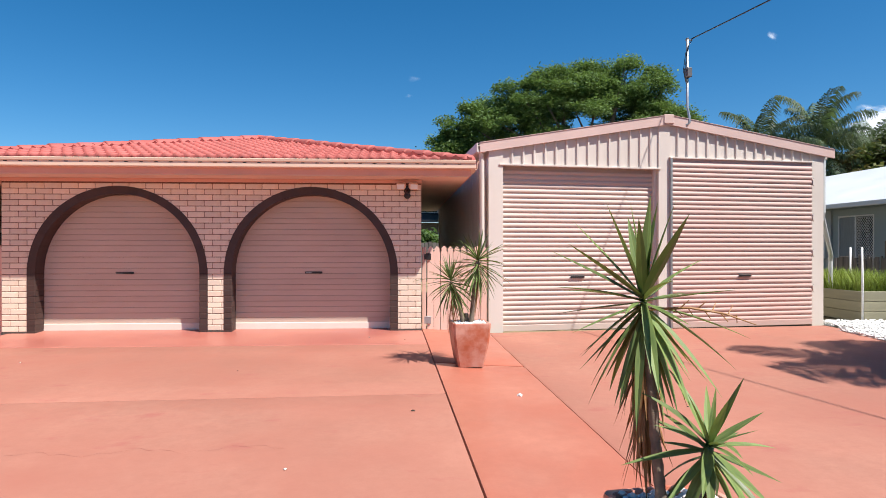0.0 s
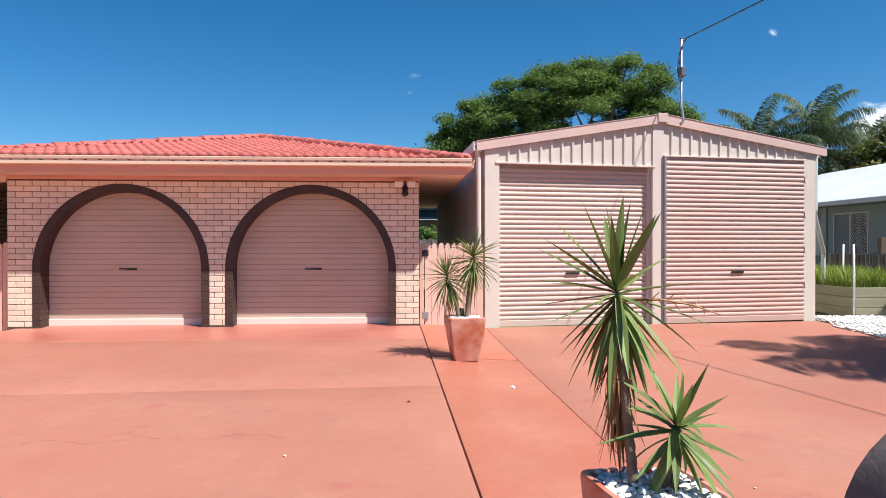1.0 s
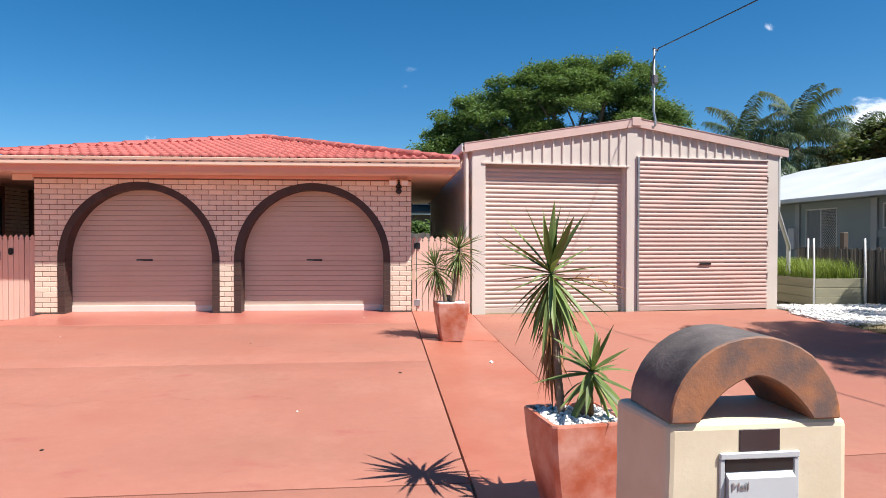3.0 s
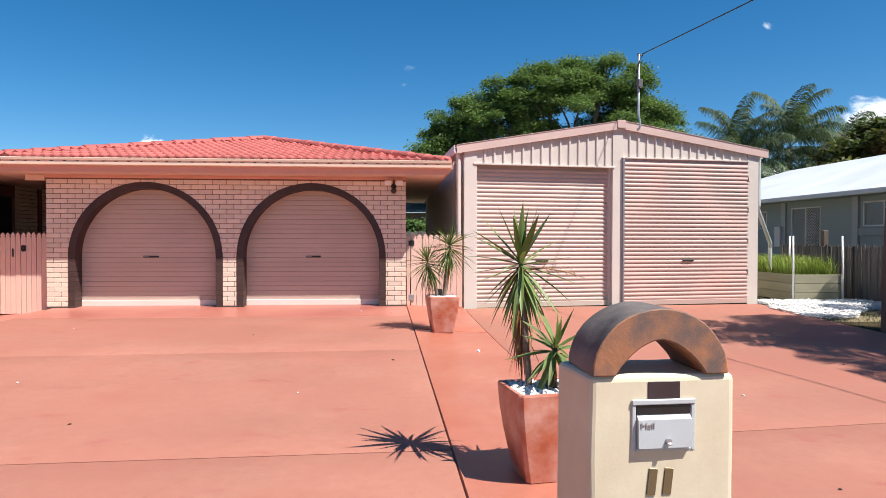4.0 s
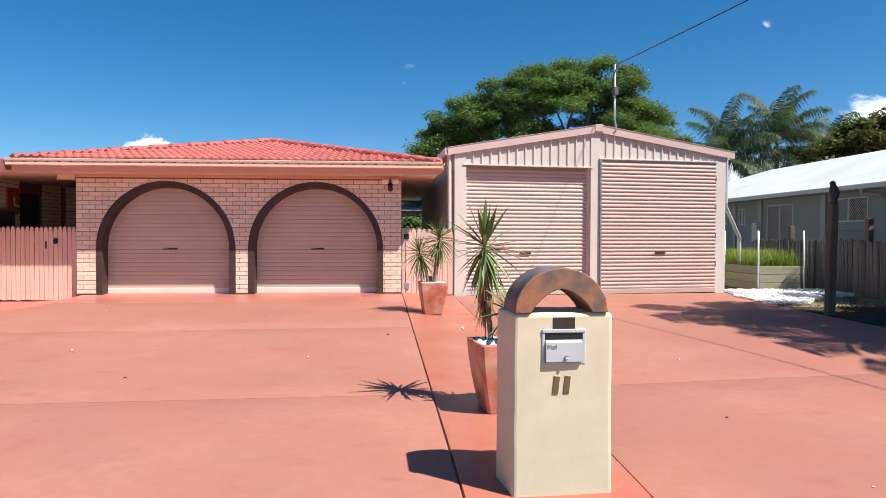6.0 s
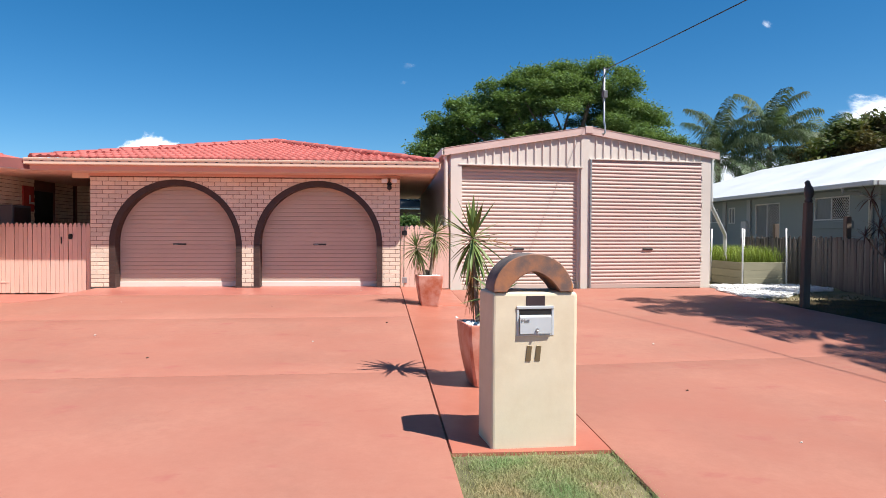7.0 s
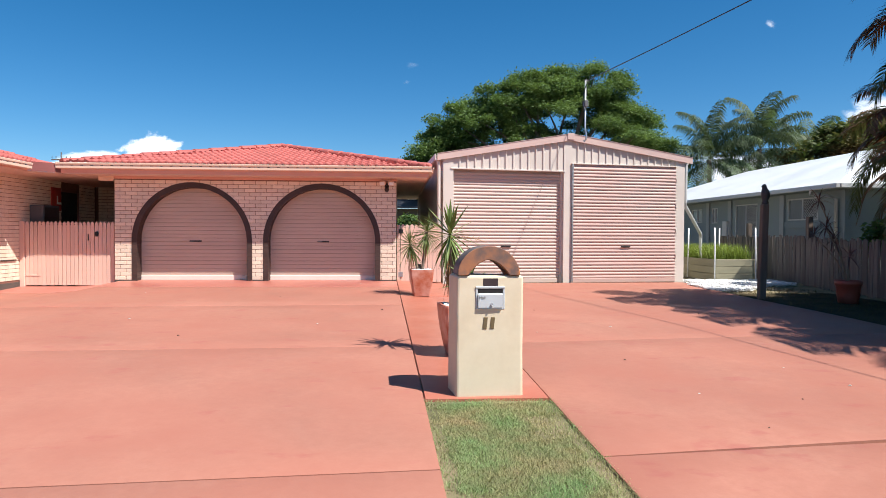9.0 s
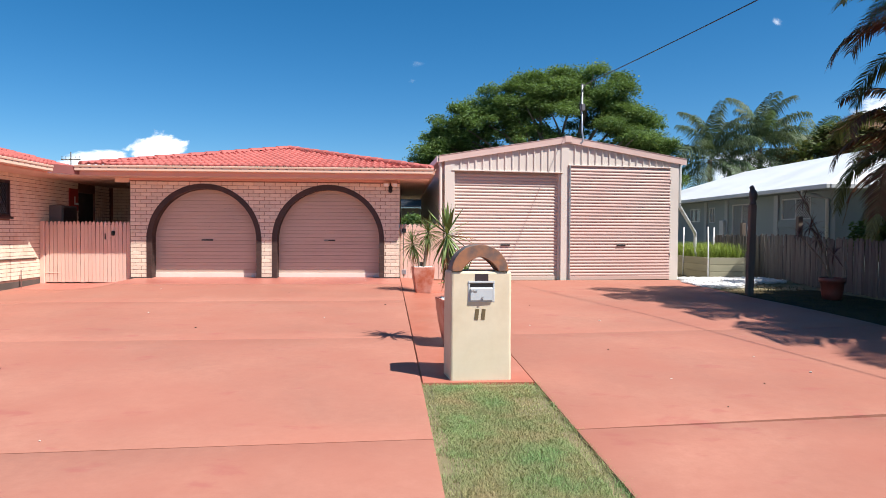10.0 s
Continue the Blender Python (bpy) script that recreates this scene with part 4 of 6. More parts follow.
# ---- picket gates ----
def picket_mesh(w, h):
    """A pointed paling with notched shoulders."""
    bm = bmesh.new()
    s = w / 2
    outline = [(-s, 0), (s, 0), (s, h - 0.085), (s * 0.72, h - 0.075), (s * 0.72, h - 0.06), (s, h - 0.05), (0.3 * s, h - 0.006), (0, h), (-0.3 * s, h - 0.006), (-s, h - 0.05), (-s * 0.72, h - 0.06), (-s * 0.72, h - 0.075), (-s, h - 0.085)]
    extrude(bm, outline, -0.009, 0.009, "y")
    return mesh_of(bm, "paling", M_gate)


def picket_gate(m, width, height, label, n):
    g = thing("picket_gate", m, label, "gate", group="picket gates")
    w = width / n
    me = picket_mesh(w - 0.007, height)
    for k in range(n):
        share("paling", me, g, pose(w * (k + 0.5), random.uniform(-0.002, 0.002), random.uniform(-0.006, 0.006), 0, random.uniform(-0.25, 0.25), 0))
    for z in (0.22, height - 0.3):
        part("rail", boxed(0.0, width, 0.011, 0.045, z, z + 0.07, bevel=0.004), M_gate, g)
    return g


gl = picket_gate(pose(-7.54, 10.6, 0.165), 1.87, 1.385, "closed pink painted picket gate between brick walls", 22)
part("latch", boxed(1.46, 1.53, -0.03, -0.01, 1.06, 1.17, bevel=0.02), M_black, gl, "black gate latch")
part("bolt", boxed(1.305, 1.33, -0.025, -0.01, 0.97, 1.11, bevel=0.006), M_black, gl)
part("strap_hinge", boxed(-0.06, 0.32, -0.018, -0.01, 0.2, 0.225, bevel=0.004), M_gate, gl, "pink painted strap hinge")
tagged(part("gate_post", boxed(-0.05, 0.05, -0.05, 0.05, -0.1, 1.4, bevel=0.006), M_gate, m=pose(-7.597, 10.6, 0.15)), "pink painted timber gate post", "post")
gr = picket_gate(pose(0.545, 10.66, 0.225, 0, 0, 3), 0.93, 1.31, "pink painted picket gate between garage and shed", 9)
part("hinge", boxed(-0.05, 0.06, -0.03, -0.01, 0.12, 0.24, bevel=0.008), M_galv, gr, "steel gate hinge")
part("hinge", boxed(-0.05, 0.06, -0.03, -0.01, 1.1, 1.2, bevel=0.008), M_black, gr, "black gate hinge")
tagged(part("gate_post", boxed(-0.03, 0.03, -0.03, 0.03, -0.1, 1.32, bevel=0.005), M_gate, m=pose(0.5, 10.66, 0.2)), "slim pink painted gate post", "post")

# ---- wall lamp ----
lamp = thing("wall_lamp", pose(0.24, FY, 2.36) @ Matrix.Scale(1.2, 4), "twin floodlight with a dark sensor on brick wall", "lamp")
part("base_plate", boxed(-0.04, 0.04, -0.03, -0.004, -0.02, 0.07, bevel=0.008), M_black, lamp)
for s in (-1, 1):
    bm = bmesh.new()
    box(bm, -0.055, 0.055, -0.04, 0.04, -0.04, 0.04, bevel=0.014)
    head = part("lamp_head", bm, M_gutter, lamp, "pale lamp head", m=pose(0.075 * s, -0.09, 0.06, 20, 0, 12 * s))
    part("lens", boxed(-0.045, 0.045, -0.046, -0.04, -0.03, 0.03), M_white, head)
bm = bmesh.new()
bmesh.ops.create_uvsphere(bm, u_segments=12, v_segments=8, radius=0.042, matrix=pose(0, -0.075, -0.06))
tube(bm, [(0, -0.02, 0.0), (0, -0.06, -0.02), (0, -0.075, -0.04)], 0.03, 8)
part("sensor", bm, M_black, lamp, "black motion sensor ball", flat=False)

# ---- letterbox pillar ----
mbz = gz(1.27, 1.3)
mb = thing("letterbox_pillar", pose(1.28, 1.305, mbz, 0, 0, 3.2), "cream rendered letterbox pillar topped by a clay arch", "letterbox")
bm = bmesh.new()
hw, dp, ht = 0.286, 0.325, 1.02
box(bm, -hw, hw, 0, dp, -0.03, ht)
bmesh.ops.bevel(bm, geom=bm.edges[:], offset=0.024, segments=3, affect="EDGES", profile=0.5)
bmesh.ops.subdivide_edges(bm, edges=[e for e in bm.edges if e.calc_length() > 0.1], cuts=9, use_grid_fill=True)
for v in bm.verts:
    v.co.x *= 1 + 0.012 * (1 - v.co.z / ht)
    v.co.x -= 0.024 * smooth(0.02, dp, v.co.y) * (v.co.x < 0)
    v.co += noise.noise_vector(v.co * 5) * 0.003 + noise.noise_vector(v.co * 1.7 + Vector((4, 1, 2))) * 0.004
part("pillar", bm, M_render, mb, flat=False, crease=0.2)
bm = bmesh.new()
ro, ri2, L = 0.267, 0.176, 0.285
segs = 18
ring = []
for rr, y in ((ro, 0.0), (ro, 1.0), (ri2, 1.0), (ri2, 0.0)):
    ring.append([(rr, y, math.pi * k / segs) for k in range(segs + 1)])
rows = []
for row in ring:
    out = []
    for rr, y, t in row:
        wob = 1 + 0.012 * noise.noise((3 * math.cos(t), 2 * y, 3 * math.sin(t)))
        ww = rr * wob
        zz = math.sin(t) * ww * 0.93
        if rr == ri2:
            zz = (1 - abs(math.cos(t)) ** 1.7) ** 0.85 * ri2 * 0.75
        out.append(bm.verts.new((-0.012 + math.cos(t) * ww, -0.012 + y * L, zz)))
    rows.append(out)
for i in range(4):
    a, b = rows[i], rows[(i + 1) % 4]
    for k in range(segs):
        bm.faces.new((a[k], a[k + 1], b[k + 1], b[k]))
for k in (0, segs):
    bm.faces.new([r[k] for r in rows])
bmesh.ops.recalc_face_normals(bm, faces=bm.faces)
es = [e for e in bm.edges if len(e.link_faces) == 2 and e.calc_face_angle(0) > 1.0]
bmesh.ops.bevel(bm, geom=es, offset=0.005, segments=1, affect="EDGES")
pipe = part("clay_arch", bm, M_pipe, mb, "half round clay pipe, blackened on its back", flat=False, m=pose(0, 0, ht))
pipe.data.materials.append(M_pipeback)
for f in pipe.data.polygons:
    r_here = math.hypot(f.center.x + 0.012, f.center.z)
    if abs(f.normal.y) < 0.6 and r_here > 0.2:
        f.material_index = 1
part("plaque", boxed(-0.061, 0.065, -0.0035, 0.004, 0.93, 0.995, bevel=0.001), M_plaque, mb, "small dark blank plaque")
bx = part("mail_slot_box", boxed(-0.105, 0.145, -0.012, 0.03, 0.70, 0.895, bevel=0.004), M_letter, mb, "white metal letterbox front", m=pose(-0.02, 0.013, 0.035))
bm = bmesh.new()
for a in ((-0.105, 0.145, -0.024, -0.013, 0.875, 0.895), (-0.105, -0.088, -0.02, -0.013, 0.70, 0.875), (0.128, 0.145, -0.02, -0.013, 0.70, 0.875), (-0.088, 0.128, -0.02, -0.013, 0.70, 0.712)):
    box(bm, *a, bevel=0.003)
part("rim", bm, M_letter, bx)
part("slot", boxed(-0.086, 0.126, -0.0175, -0.0125, 0.838, 0.872), M_black, bx, "dark mail slot")
bm = bmesh.new()
extrude(bm, [(-0.0125, 0.838), (-0.034, 0.822), (-0.036, 0.716), (-0.0125, 0.713)], -0.084, 0.124, "x")
part("flap", bm, M_letter, bx)
bm = bmesh.new()
tube(bm, [(0.03, -0.036, 0.742), (0.03, -0.046, 0.742)], 0.011, 12)
box(bm, 0.022, 0.038, -0.05, -0.044, 0.728, 0.738, bevel=0.002)
part("lock", bm, M_galv, bx, "small steel lock")
tx = bpy.data.curves.new("lettering", "FONT")
tx.body, tx.size, tx.extrude = "Mail", 0.034, 0.0008
tx.materials.append(M_galv)
word = new("lettering", tx)
word.parent = bx
word.matrix_basis = pose(-0.078, -0.0365, 0.79, 91, 0, 0)
for k in (0, 1):
    bm = bmesh.new()
    box(bm, -0.017, 0.017, -0.0035, 0.003, 0.0, 0.1, bevel=0.0012)
    part("number_bar", bm, M_number, mb, "bronze bar", m=pose(-0.047 + k * 0.062, -0.001, 0.57, 0, 6, 0))


# ---- potted yuccas ----
def leaf_mesh(length, width, bend, material, name="leaf"):
    """A stiff folded blade along +z that bends towards +x."""
    n = 8
    verts, faces = [], []
    x = z = 0.0
    ang = 0.0
    for i in range(n + 1):
        t = i / n
        w = width * (0.55 + 1.2 * t if t < 0.35 else 0.97 * (1 - ((t - 0.35) / 0.65) ** 1.6)) / 2 + 0.0008
        nx_, nz_ = math.cos(ang), -math.sin(ang)
        verts += [(x - 0.28 * w * nx_, -w, z - 0.28 * w * nz_), (x, 0, z), (x - 0.28 * w * nx_, w, z - 0.28 * w * nz_)]
        x += math.sin(ang) * length / n
        z += math.cos(ang) * length / n
        ang += bend / n
    for i in range(n):
        a = 3 * i
        faces += [(a, a + 1, a + 4, a + 3), (a + 1, a + 2, a + 5, a + 4)]
    me = bpy.data.meshes.new(name)
    me.from_pydata(verts, [], faces)
    me.materials.append(material)
    return me


LEAVES = [leaf_mesh(1.0, wd, b, M_leaf) for wd in (0.115, 0.145) for b in (0.03, 0.22, 0.5)]
OLD = [leaf_mesh(1.0, 0.06, b, M_leafold, "dry_leaf") for b in (0.1, 0.5)]


def rosette(plant, top, axis_tilt, length, n, dry, seed, slim=1.0, hang=135, skirt=0.7, spread=0.6):
    """Leaves from upright in the middle to hanging below, round a stem's head."""
    rnd = random.Random(seed)
    for k in range(n):
        t = (k + 0.5) / n
        tilt = max(2, 4 + (hang - 4) * t ** spread + rnd.uniform(-10, 10))
        turn = k * 137.5 + rnd.uniform(-25, 25)
        ln = length * (0.86 if tilt < 45 else 0.97) * rnd.uniform(0.78, 1.15)
        me = LEAVES[rnd.choice((0, 3, 3, 1))] if tilt < 45 else LEAVES[rnd.choice((0, 1, 2, 3, 4, 5))]
        drop = Vector((0, 0, -skirt * length * max(0, t - 0.3)))
        m = Matrix.Translation(Vector(top) + drop) @ axis_tilt @ pose(0, 0, 0, 0, 0, turn) @ pose(0, 0, 0, 0, tilt, 0) @ Matrix.Diagonal((ln, ln * slim, ln, 1))
        share("leaf", me, plant, m)
    for k in range(dry):
        tilt = rnd.uniform(155, 178)
        ln = length * rnd.uniform(0.6, 1.0)
        m = Matrix.Translation(Vector(top) + Vector((0, 0, -length * rnd.uniform(0.3, skirt + 0.4)))) @ axis_tilt @ pose(0, 0, 0, 0, 0, k * 137.5) @ pose(0, 0, 0, 0, tilt, 0) @ Matrix.Diagonal((ln, ln * slim, ln, 1))
        share("dry_leaf", rnd.choice(OLD), plant, m @ Matrix.Diagonal((1, 1.3, 1, 1)))


def tall_head(plant, top, axis_tilt, length, seed):
    """A few broad upright leaves, a thin level ring, and a long green skirt browning below."""
    rnd = random.Random(seed)
    rings = ((13, 3, 52, 0.0, 0.98, 1.0, (0, 3)), (14, 66, 106, 0.03, 1.0, 0.65, (0, 1)), (40, 124, 168, 0.14, 0.95, 0.72, (0, 1, 4)))
    for n, t0, t1, drop, size, slim, kinds in rings:
        for k in range(n):
            f = (k + 0.5) / n
            ln = length * size * rnd.uniform(0.78, 1.12)
            at = Vector(top) + Vector((0, 0, -length * drop * (0.2 + 1.6 * f)))
            m = Matrix.Translation(at) @ axis_tilt @ pose(0, 0, 0, 0, 0, k * 137.5 + rnd.uniform(-25, 25)) @ pose(0, 0, 0, 0, t0 + (t1 - t0) * f + rnd.uniform(-6, 6), 0)
            share("leaf", LEAVES[rnd.choice(kinds)], plant, m @ Matrix.Diagonal((ln, ln * slim, ln, 1)))
    for k in range(90):
        ln = length * rnd.uniform(0.45, 0.8)
        at = Vector(top) + Vector((0, 0, -length * rnd.uniform(0.4, 1.2)))
        m = Matrix.Translation(at) @ axis_tilt @ pose(0, 0, 0, 0, 0, k * 137.5) @ pose(0, 0, 0, 0, rnd.uniform(148, 174), 0)
        share("dry_leaf", OLD[0 if rnd.random() < 0.75 else 1], plant, m @ Matrix.Diagonal((ln, ln * 0.9, ln, 1)))


def stem(plant, pts, r0, r1):
    bm = bmesh.new()
    n = 22
    path, rad = [], []
    for i in range(n + 1):
        t = i / n * (len(pts) - 1)
        j = min(int(t), len(pts) - 2)
        path.append(Vector(pts[j]).lerp(Vector(pts[j + 1]), t - j))
        rad.append((r0 + (r1 - r0) * i / n) * (1.1 if i % 2 else 0.92))
    tube(bm, path, rad, 9)
    part("stem", bm, M_trunk, plant, "scarred brown stem", flat=False)


def square_pot(base, w0, w1, h, turn, label):
    """A tapered square pot with a curved flare, thick rim and pebble fill."""
    pot = thing("planter_pot", base @ pose(0, 0, 0, 0, 0, turn), label, "plant pot", group="terracotta planters")
    bm = bmesh.new()
    loops = []
    prof = [(w0, 0.0), (w0 + (w1 - w0) * 0.35, h * 0.25), (w0 + (w1 - w0) * 0.66, h * 0.5), (w0 + (w1 - w0) * 0.88, h * 0.75), (w1, h - 0.012), (w1 - 0.006, h), (w1 - 0.05, h), (w1 - 0.056, h - 0.01), (w1 - 0.07, h - 0.09)]
    for w, z in prof:
        s, c = w / 2, 0.022
        loops.append([bm.verts.new((x, y, z)) for x, y in ((-s + c, -s), (0, -s * 1.006), (s - c, -s), (s, -s + c), (s * 1.006, 0), (s, s - c), (s - c, s), (0, s * 1.006), (-s + c, s), (-s, s - c), (-s * 1.006, 0), (-s, -s + c))])
    for a, b in zip(loops, loops[1:]):
        for k in range(12):
            bm.faces.new((a[k], a[(k + 1) % 12], b[(k + 1) % 12], b[k]))
    bm.faces.new(loops[0][::-1])
    part("pot", bm, M_pot, pot)
    s = w1 / 2 - 0.032
    part("soil", boxed(-s, s, -s, s, h - 0.085, h - 0.05), M_soil, pot)
    verts, faces = [], []
    rnd = random.Random(int(h * 1000))
    for k in range(560):
        x, y = rnd.uniform(-s, s), rnd.uniform(-s, s)
        pebble(verts, faces, (x, y, h - 0.04 + rnd.uniform(0, 0.035)), rnd.uniform(0.012, 0.022), rnd)
    tagged(raw("pebbles", verts, faces, M_pebble, pot), "white pebbles", kind="stuff")
    return pot


OCTA = [(1, 0, 0), (-1, 0, 0), (0, 1, 0), (0, -1, 0), (0, 0, 1), (0, 0, -1), (0.6, 0.6, 0.45), (-0.6, 0.6, 0.45), (0.6, -0.6, 0.45), (-0.6, -0.6, 0.45)]
OFACE = [(4, 0, 6), (4, 6, 2), (6, 0, 2), (4, 2, 7), (4, 7, 1), (7, 2, 1), (4, 8, 0), (4, 3, 8), (8, 3, 0), (4, 1, 9), (4, 9, 3), (9, 1, 3), (5, 2, 0), (5, 1, 2), (5, 0, 3), (5, 3, 1)]


def pebble(verts, faces, c, r, rnd):
    o = len(verts)
    a, sx, sy, sz = rnd.uniform(0, 6.28), rnd.uniform(0.8, 1.4), rnd.uniform(0.7, 1.1), rnd.uniform(0.5, 0.85)
    for x, y, z in OCTA:
        x, y = x * sx, y * sy
        verts.append((c[0] + r * (x * math.cos(a) - y * math.sin(a)), c[1] + r * (x * math.sin(a) + y * math.cos(a)), c[2] + r * z * sz))
    faces += [(i + o, j + o, k + o) for i, j, k in OFACE]


def upright(ax=0.0, ay=0.0):
    return pose(0, 0, 0, ax, ay, 0)


P2 = pose(1.19, 2.945, gz(1.19, 2.945))
pot2 = square_pot(P2, 0.29, 0.45, 0.55, 9, "tall tapered terracotta pot with white pebbles")
yucca2 = thing("yucca", P2 @ pose(0, 0, 0.5), "green spiky yucca with two stems in pot", "plant", group="potted yuccas")
stem(yucca2, [(-0.07, 0.03, 0.0), (-0.09, 0.06, 0.3), (-0.112, 0.1, 0.76)], 0.021, 0.018)
tall_head(yucca2, (-0.115, 0.11, 0.81), upright(3, -3), 0.41, 11)
stem(yucca2, [(0.03, 0.0, 0.0), (0.055, -0.01, 0.14), (0.075, -0.02, 0.26)], 0.022, 0.02)
rosette(yucca2, (0.078, -0.025, 0.285), upright(20, 4), 0.3, 34, 26, 23, 0.95, 150, 0.25, 0.8)
bm = bmesh.new()
tube(bm, [(-0.11, 0.1, 0.77), (0.04, 0.05, 0.78), (0.16, 0.02, 0.76), (0.27, 0.0, 0.72)], [0.006, 0.005, 0.004, 0.002], 5)
for k in range(9):
    x = -0.02 + k * 0.028
    z = 0.78 - 0.2 * max(0, x) ** 1.3
    tube(bm, [(x, 0.06 - 0.2 * x, z), (x + 0.03, 0.03 + 0.02 * (k % 3), z + (0.03 if k % 2 else -0.035))], [0.003, 0.0015], 4)
part("flower_stalk", bm, M_leafold, yucca2, "dry branching flower stalk")
P1 = pose(0.93, 8.12, gz(0.93, 8.12))
pot1 = square_pot(P1, 0.29, 0.43, 0.5, 4, "terracotta pot with white pebbles beside the gate")
yucca1 = thing("yucca", P1 @ pose(0, 0, 0.45), "thin leaved yucca with two stems in pot", "plant", group="potted yuccas")
stem(yucca1, [(0.02, 0, 0.0), (0.06, 0, 0.4), (0.1, 0.02, 0.74)], 0.03, 0.024)
rosette(yucca1, (0.105, 0.02, 0.76), upright(0, 6), 0.43, 96, 26, 31, 0.36, 158, 0.45, 0.75)
stem(yucca1, [(-0.06, 0, 0.0), (-0.12, 0, 0.3), (-0.2, -0.02, 0.5)], 0.028, 0.02)
rosette(yucca1, (-0.21, -0.02, 0.53), upright(0, -8), 0.41, 80, 22, 37, 0.36, 155, 0.35, 0.75)
stem(yucca1, [(-0.03, 0.05, 0.0), (-0.03, 0.05, 0.14)], 0.035, 0.03)

# ---- garden side ----
gp = thing("timber_post", pose(7.585, 8.2, gz(7.585, 8.2) - 0.02), "weathered dark timber post standing on the lawn", "post")
bm = bmesh.new()
box(bm, -0.064, 0.064, -0.06, 0.06, 0, 1.86, bevel=0.012)
for v in bm.verts:
    v.co.x += 0.012 * noise.noise((v.co.x * 3, v.co.y * 3, v.co.z * 2)) + 0.022 * v.co.z
part("post", bm, M_post, gp)
bm = bmesh.new()
rows = []
for z, rx, ry, ox in ((0, 0.06, 0.06, 0.0), (0.03, 0.07, 0.065, 0.0), (0.07, 0.05, 0.05, 0), (0.12, 0.075, 0.07, 0.005), (0.2, 0.085, 0.075, 0.008), (0.27, 0.07, 0.06, 0.0), (0.31, 0.048, 0.045, -0.012), (0.35, 0.05, 0.042, -0.025), (0.385, 0.028, 0.026, -0.02), (0.395, 0.004, 0.004, -0.018)):
    rows.append([bm.verts.new((ox + rx * math.cos(t), ry * math.sin(t), z)) for t in (2 * math.pi * k / 12 for k in range(12))])
for a, b in zip(rows, rows[1:]):
    for k in range(12):
        bm.faces.new((a[k], a[(k + 1) % 12], b[(k + 1) % 12], b[k]))
bm.faces.new(rows[0][::-1])
bm.faces.new(rows[-1])
tagged(part("post_finial", bm, M_bird, flat=False, m=pose(7.63, 8.2, gz(7.585, 8.2) + 1.84)), "dark cast finial figure on top of the post", "finial")

bed = thing("raised_bed", pose(8.6, 12.1, 0.15), "raised garden bed of weathered timber sleepers", "garden bed")
for k in range(3):
    part("sleeper", boxed(0.0, 1.0, 0, 0.05, k * 0.188, k * 0.188 + 0.182, bevel=0.006), M_sleeper, bed)
    part("sleeper", boxed(-0.05, -0.002, 0, 3.0, k * 0.188, k * 0.188 + 0.182, bevel=0.006), M_sleeper, bed)
    part("sleeper", boxed(1.002, 1.05, 0, 3.0, k * 0.188, k * 0.188 + 0.182, bevel=0.006), M_sleeper, bed)
part("soil", boxed(-0.002, 1.0, 0.05, 3.0, 0.3, 0.5), M_soil, bed)


def blades(name, spots, height, width, material, lean=0.5, seed=3):
    """Many tapered blades, each two triangles bent once, joined as one mesh."""
    rs = np.random.RandomState(seed)
    n = len(spots)
    p = np.array(spots, float)
    a = rs.uniform(0, 2 * np.pi, n)
    h = height * rs.uniform(0.55, 1.15, n)
    w = width * rs.uniform(0.7, 1.3, n)
    d = np.stack([np.cos(a), np.sin(a), 0 * a], 1)
    s = np.stack([-np.sin(a), np.cos(a), 0 * a], 1)
    ln = (lean * rs.uniform(0.1, 1, n) * h)[:, None]
    up = np.array([0, 0, 1.0])
    v0, v1 = p - s * w[:, None] / 2, p + s * w[:, None] / 2
    midp = p + up * (h * 0.6)[:, None] + d * ln * 0.35
    v2, v3 = midp + s * w[:, None] * 0.4, midp - s * w[:, None] * 0.4
    v4 = p + up * h[:, None] + d * ln
    verts = np.stack([v0, v1, v2, v3, v4], 1).reshape(-1, 3)
    faces = []
    for i in range(n):
        o = 5 * i
        faces += [(o, o + 1, o + 2, o + 3), (o + 3, o + 2, o + 4)]
    return raw(name, verts.tolist(), faces, material)


rs = np.random.RandomState(5)
sp = [(8.6 + rs.uniform(0.0, 1.0), 12.1 + rs.uniform(0.06, 2.95), 0.64) for k in range(4200)]
tagged(blades("bed_grass", sp, 0.44, 0.012, M_bedgrass, 0.9), "tall bright green grass growing in the raised bed", "grass", kind="stuff")
for x, y in ((8.555, 12.07), (9.64, 12.07), (8.53, 13.6), (9.46, 13.7), (8.53, 14.9)):
    bm = bmesh.new()
    tube(bm, [(0, 0, 0), (0.004, 0, 0.7), (0.0, 0.003, 1.36)], 0.019, 8)
    tagged(part("garden_stake", bm, M_stake, flat=False, m=pose(x, y, 0.16, random.uniform(-1, 1), random.uniform(-1.5, 1.5), 0)), "white plastic stake standing at the raised bed", "stake", group="bed stakes")

verts, faces = [], []
rnd = random.Random(8)
for k in range(11000):
    x, y = rnd.uniform(7.3, 10.0), rnd.uniform(9.3, 12.05)
    edge = 9.75 + 0.15 * math.sin(3 * x) + (0.7 * max(0, x - 8.2))
    if y < edge or (x < 7.62 and y > 10.9):
        continue
    if x > 9.0 and rnd.random() < 0.35:
        continue
    pebble(verts, faces, (x, y, gz(x, y) + rnd.uniform(-0.02, 0.045)), rnd.uniform(0.013, 0.03), rnd)
tagged(raw("gravel_bed", verts, faces, M_pebble), "bed of white river pebbles by the shed", "gravel", kind="stuff")

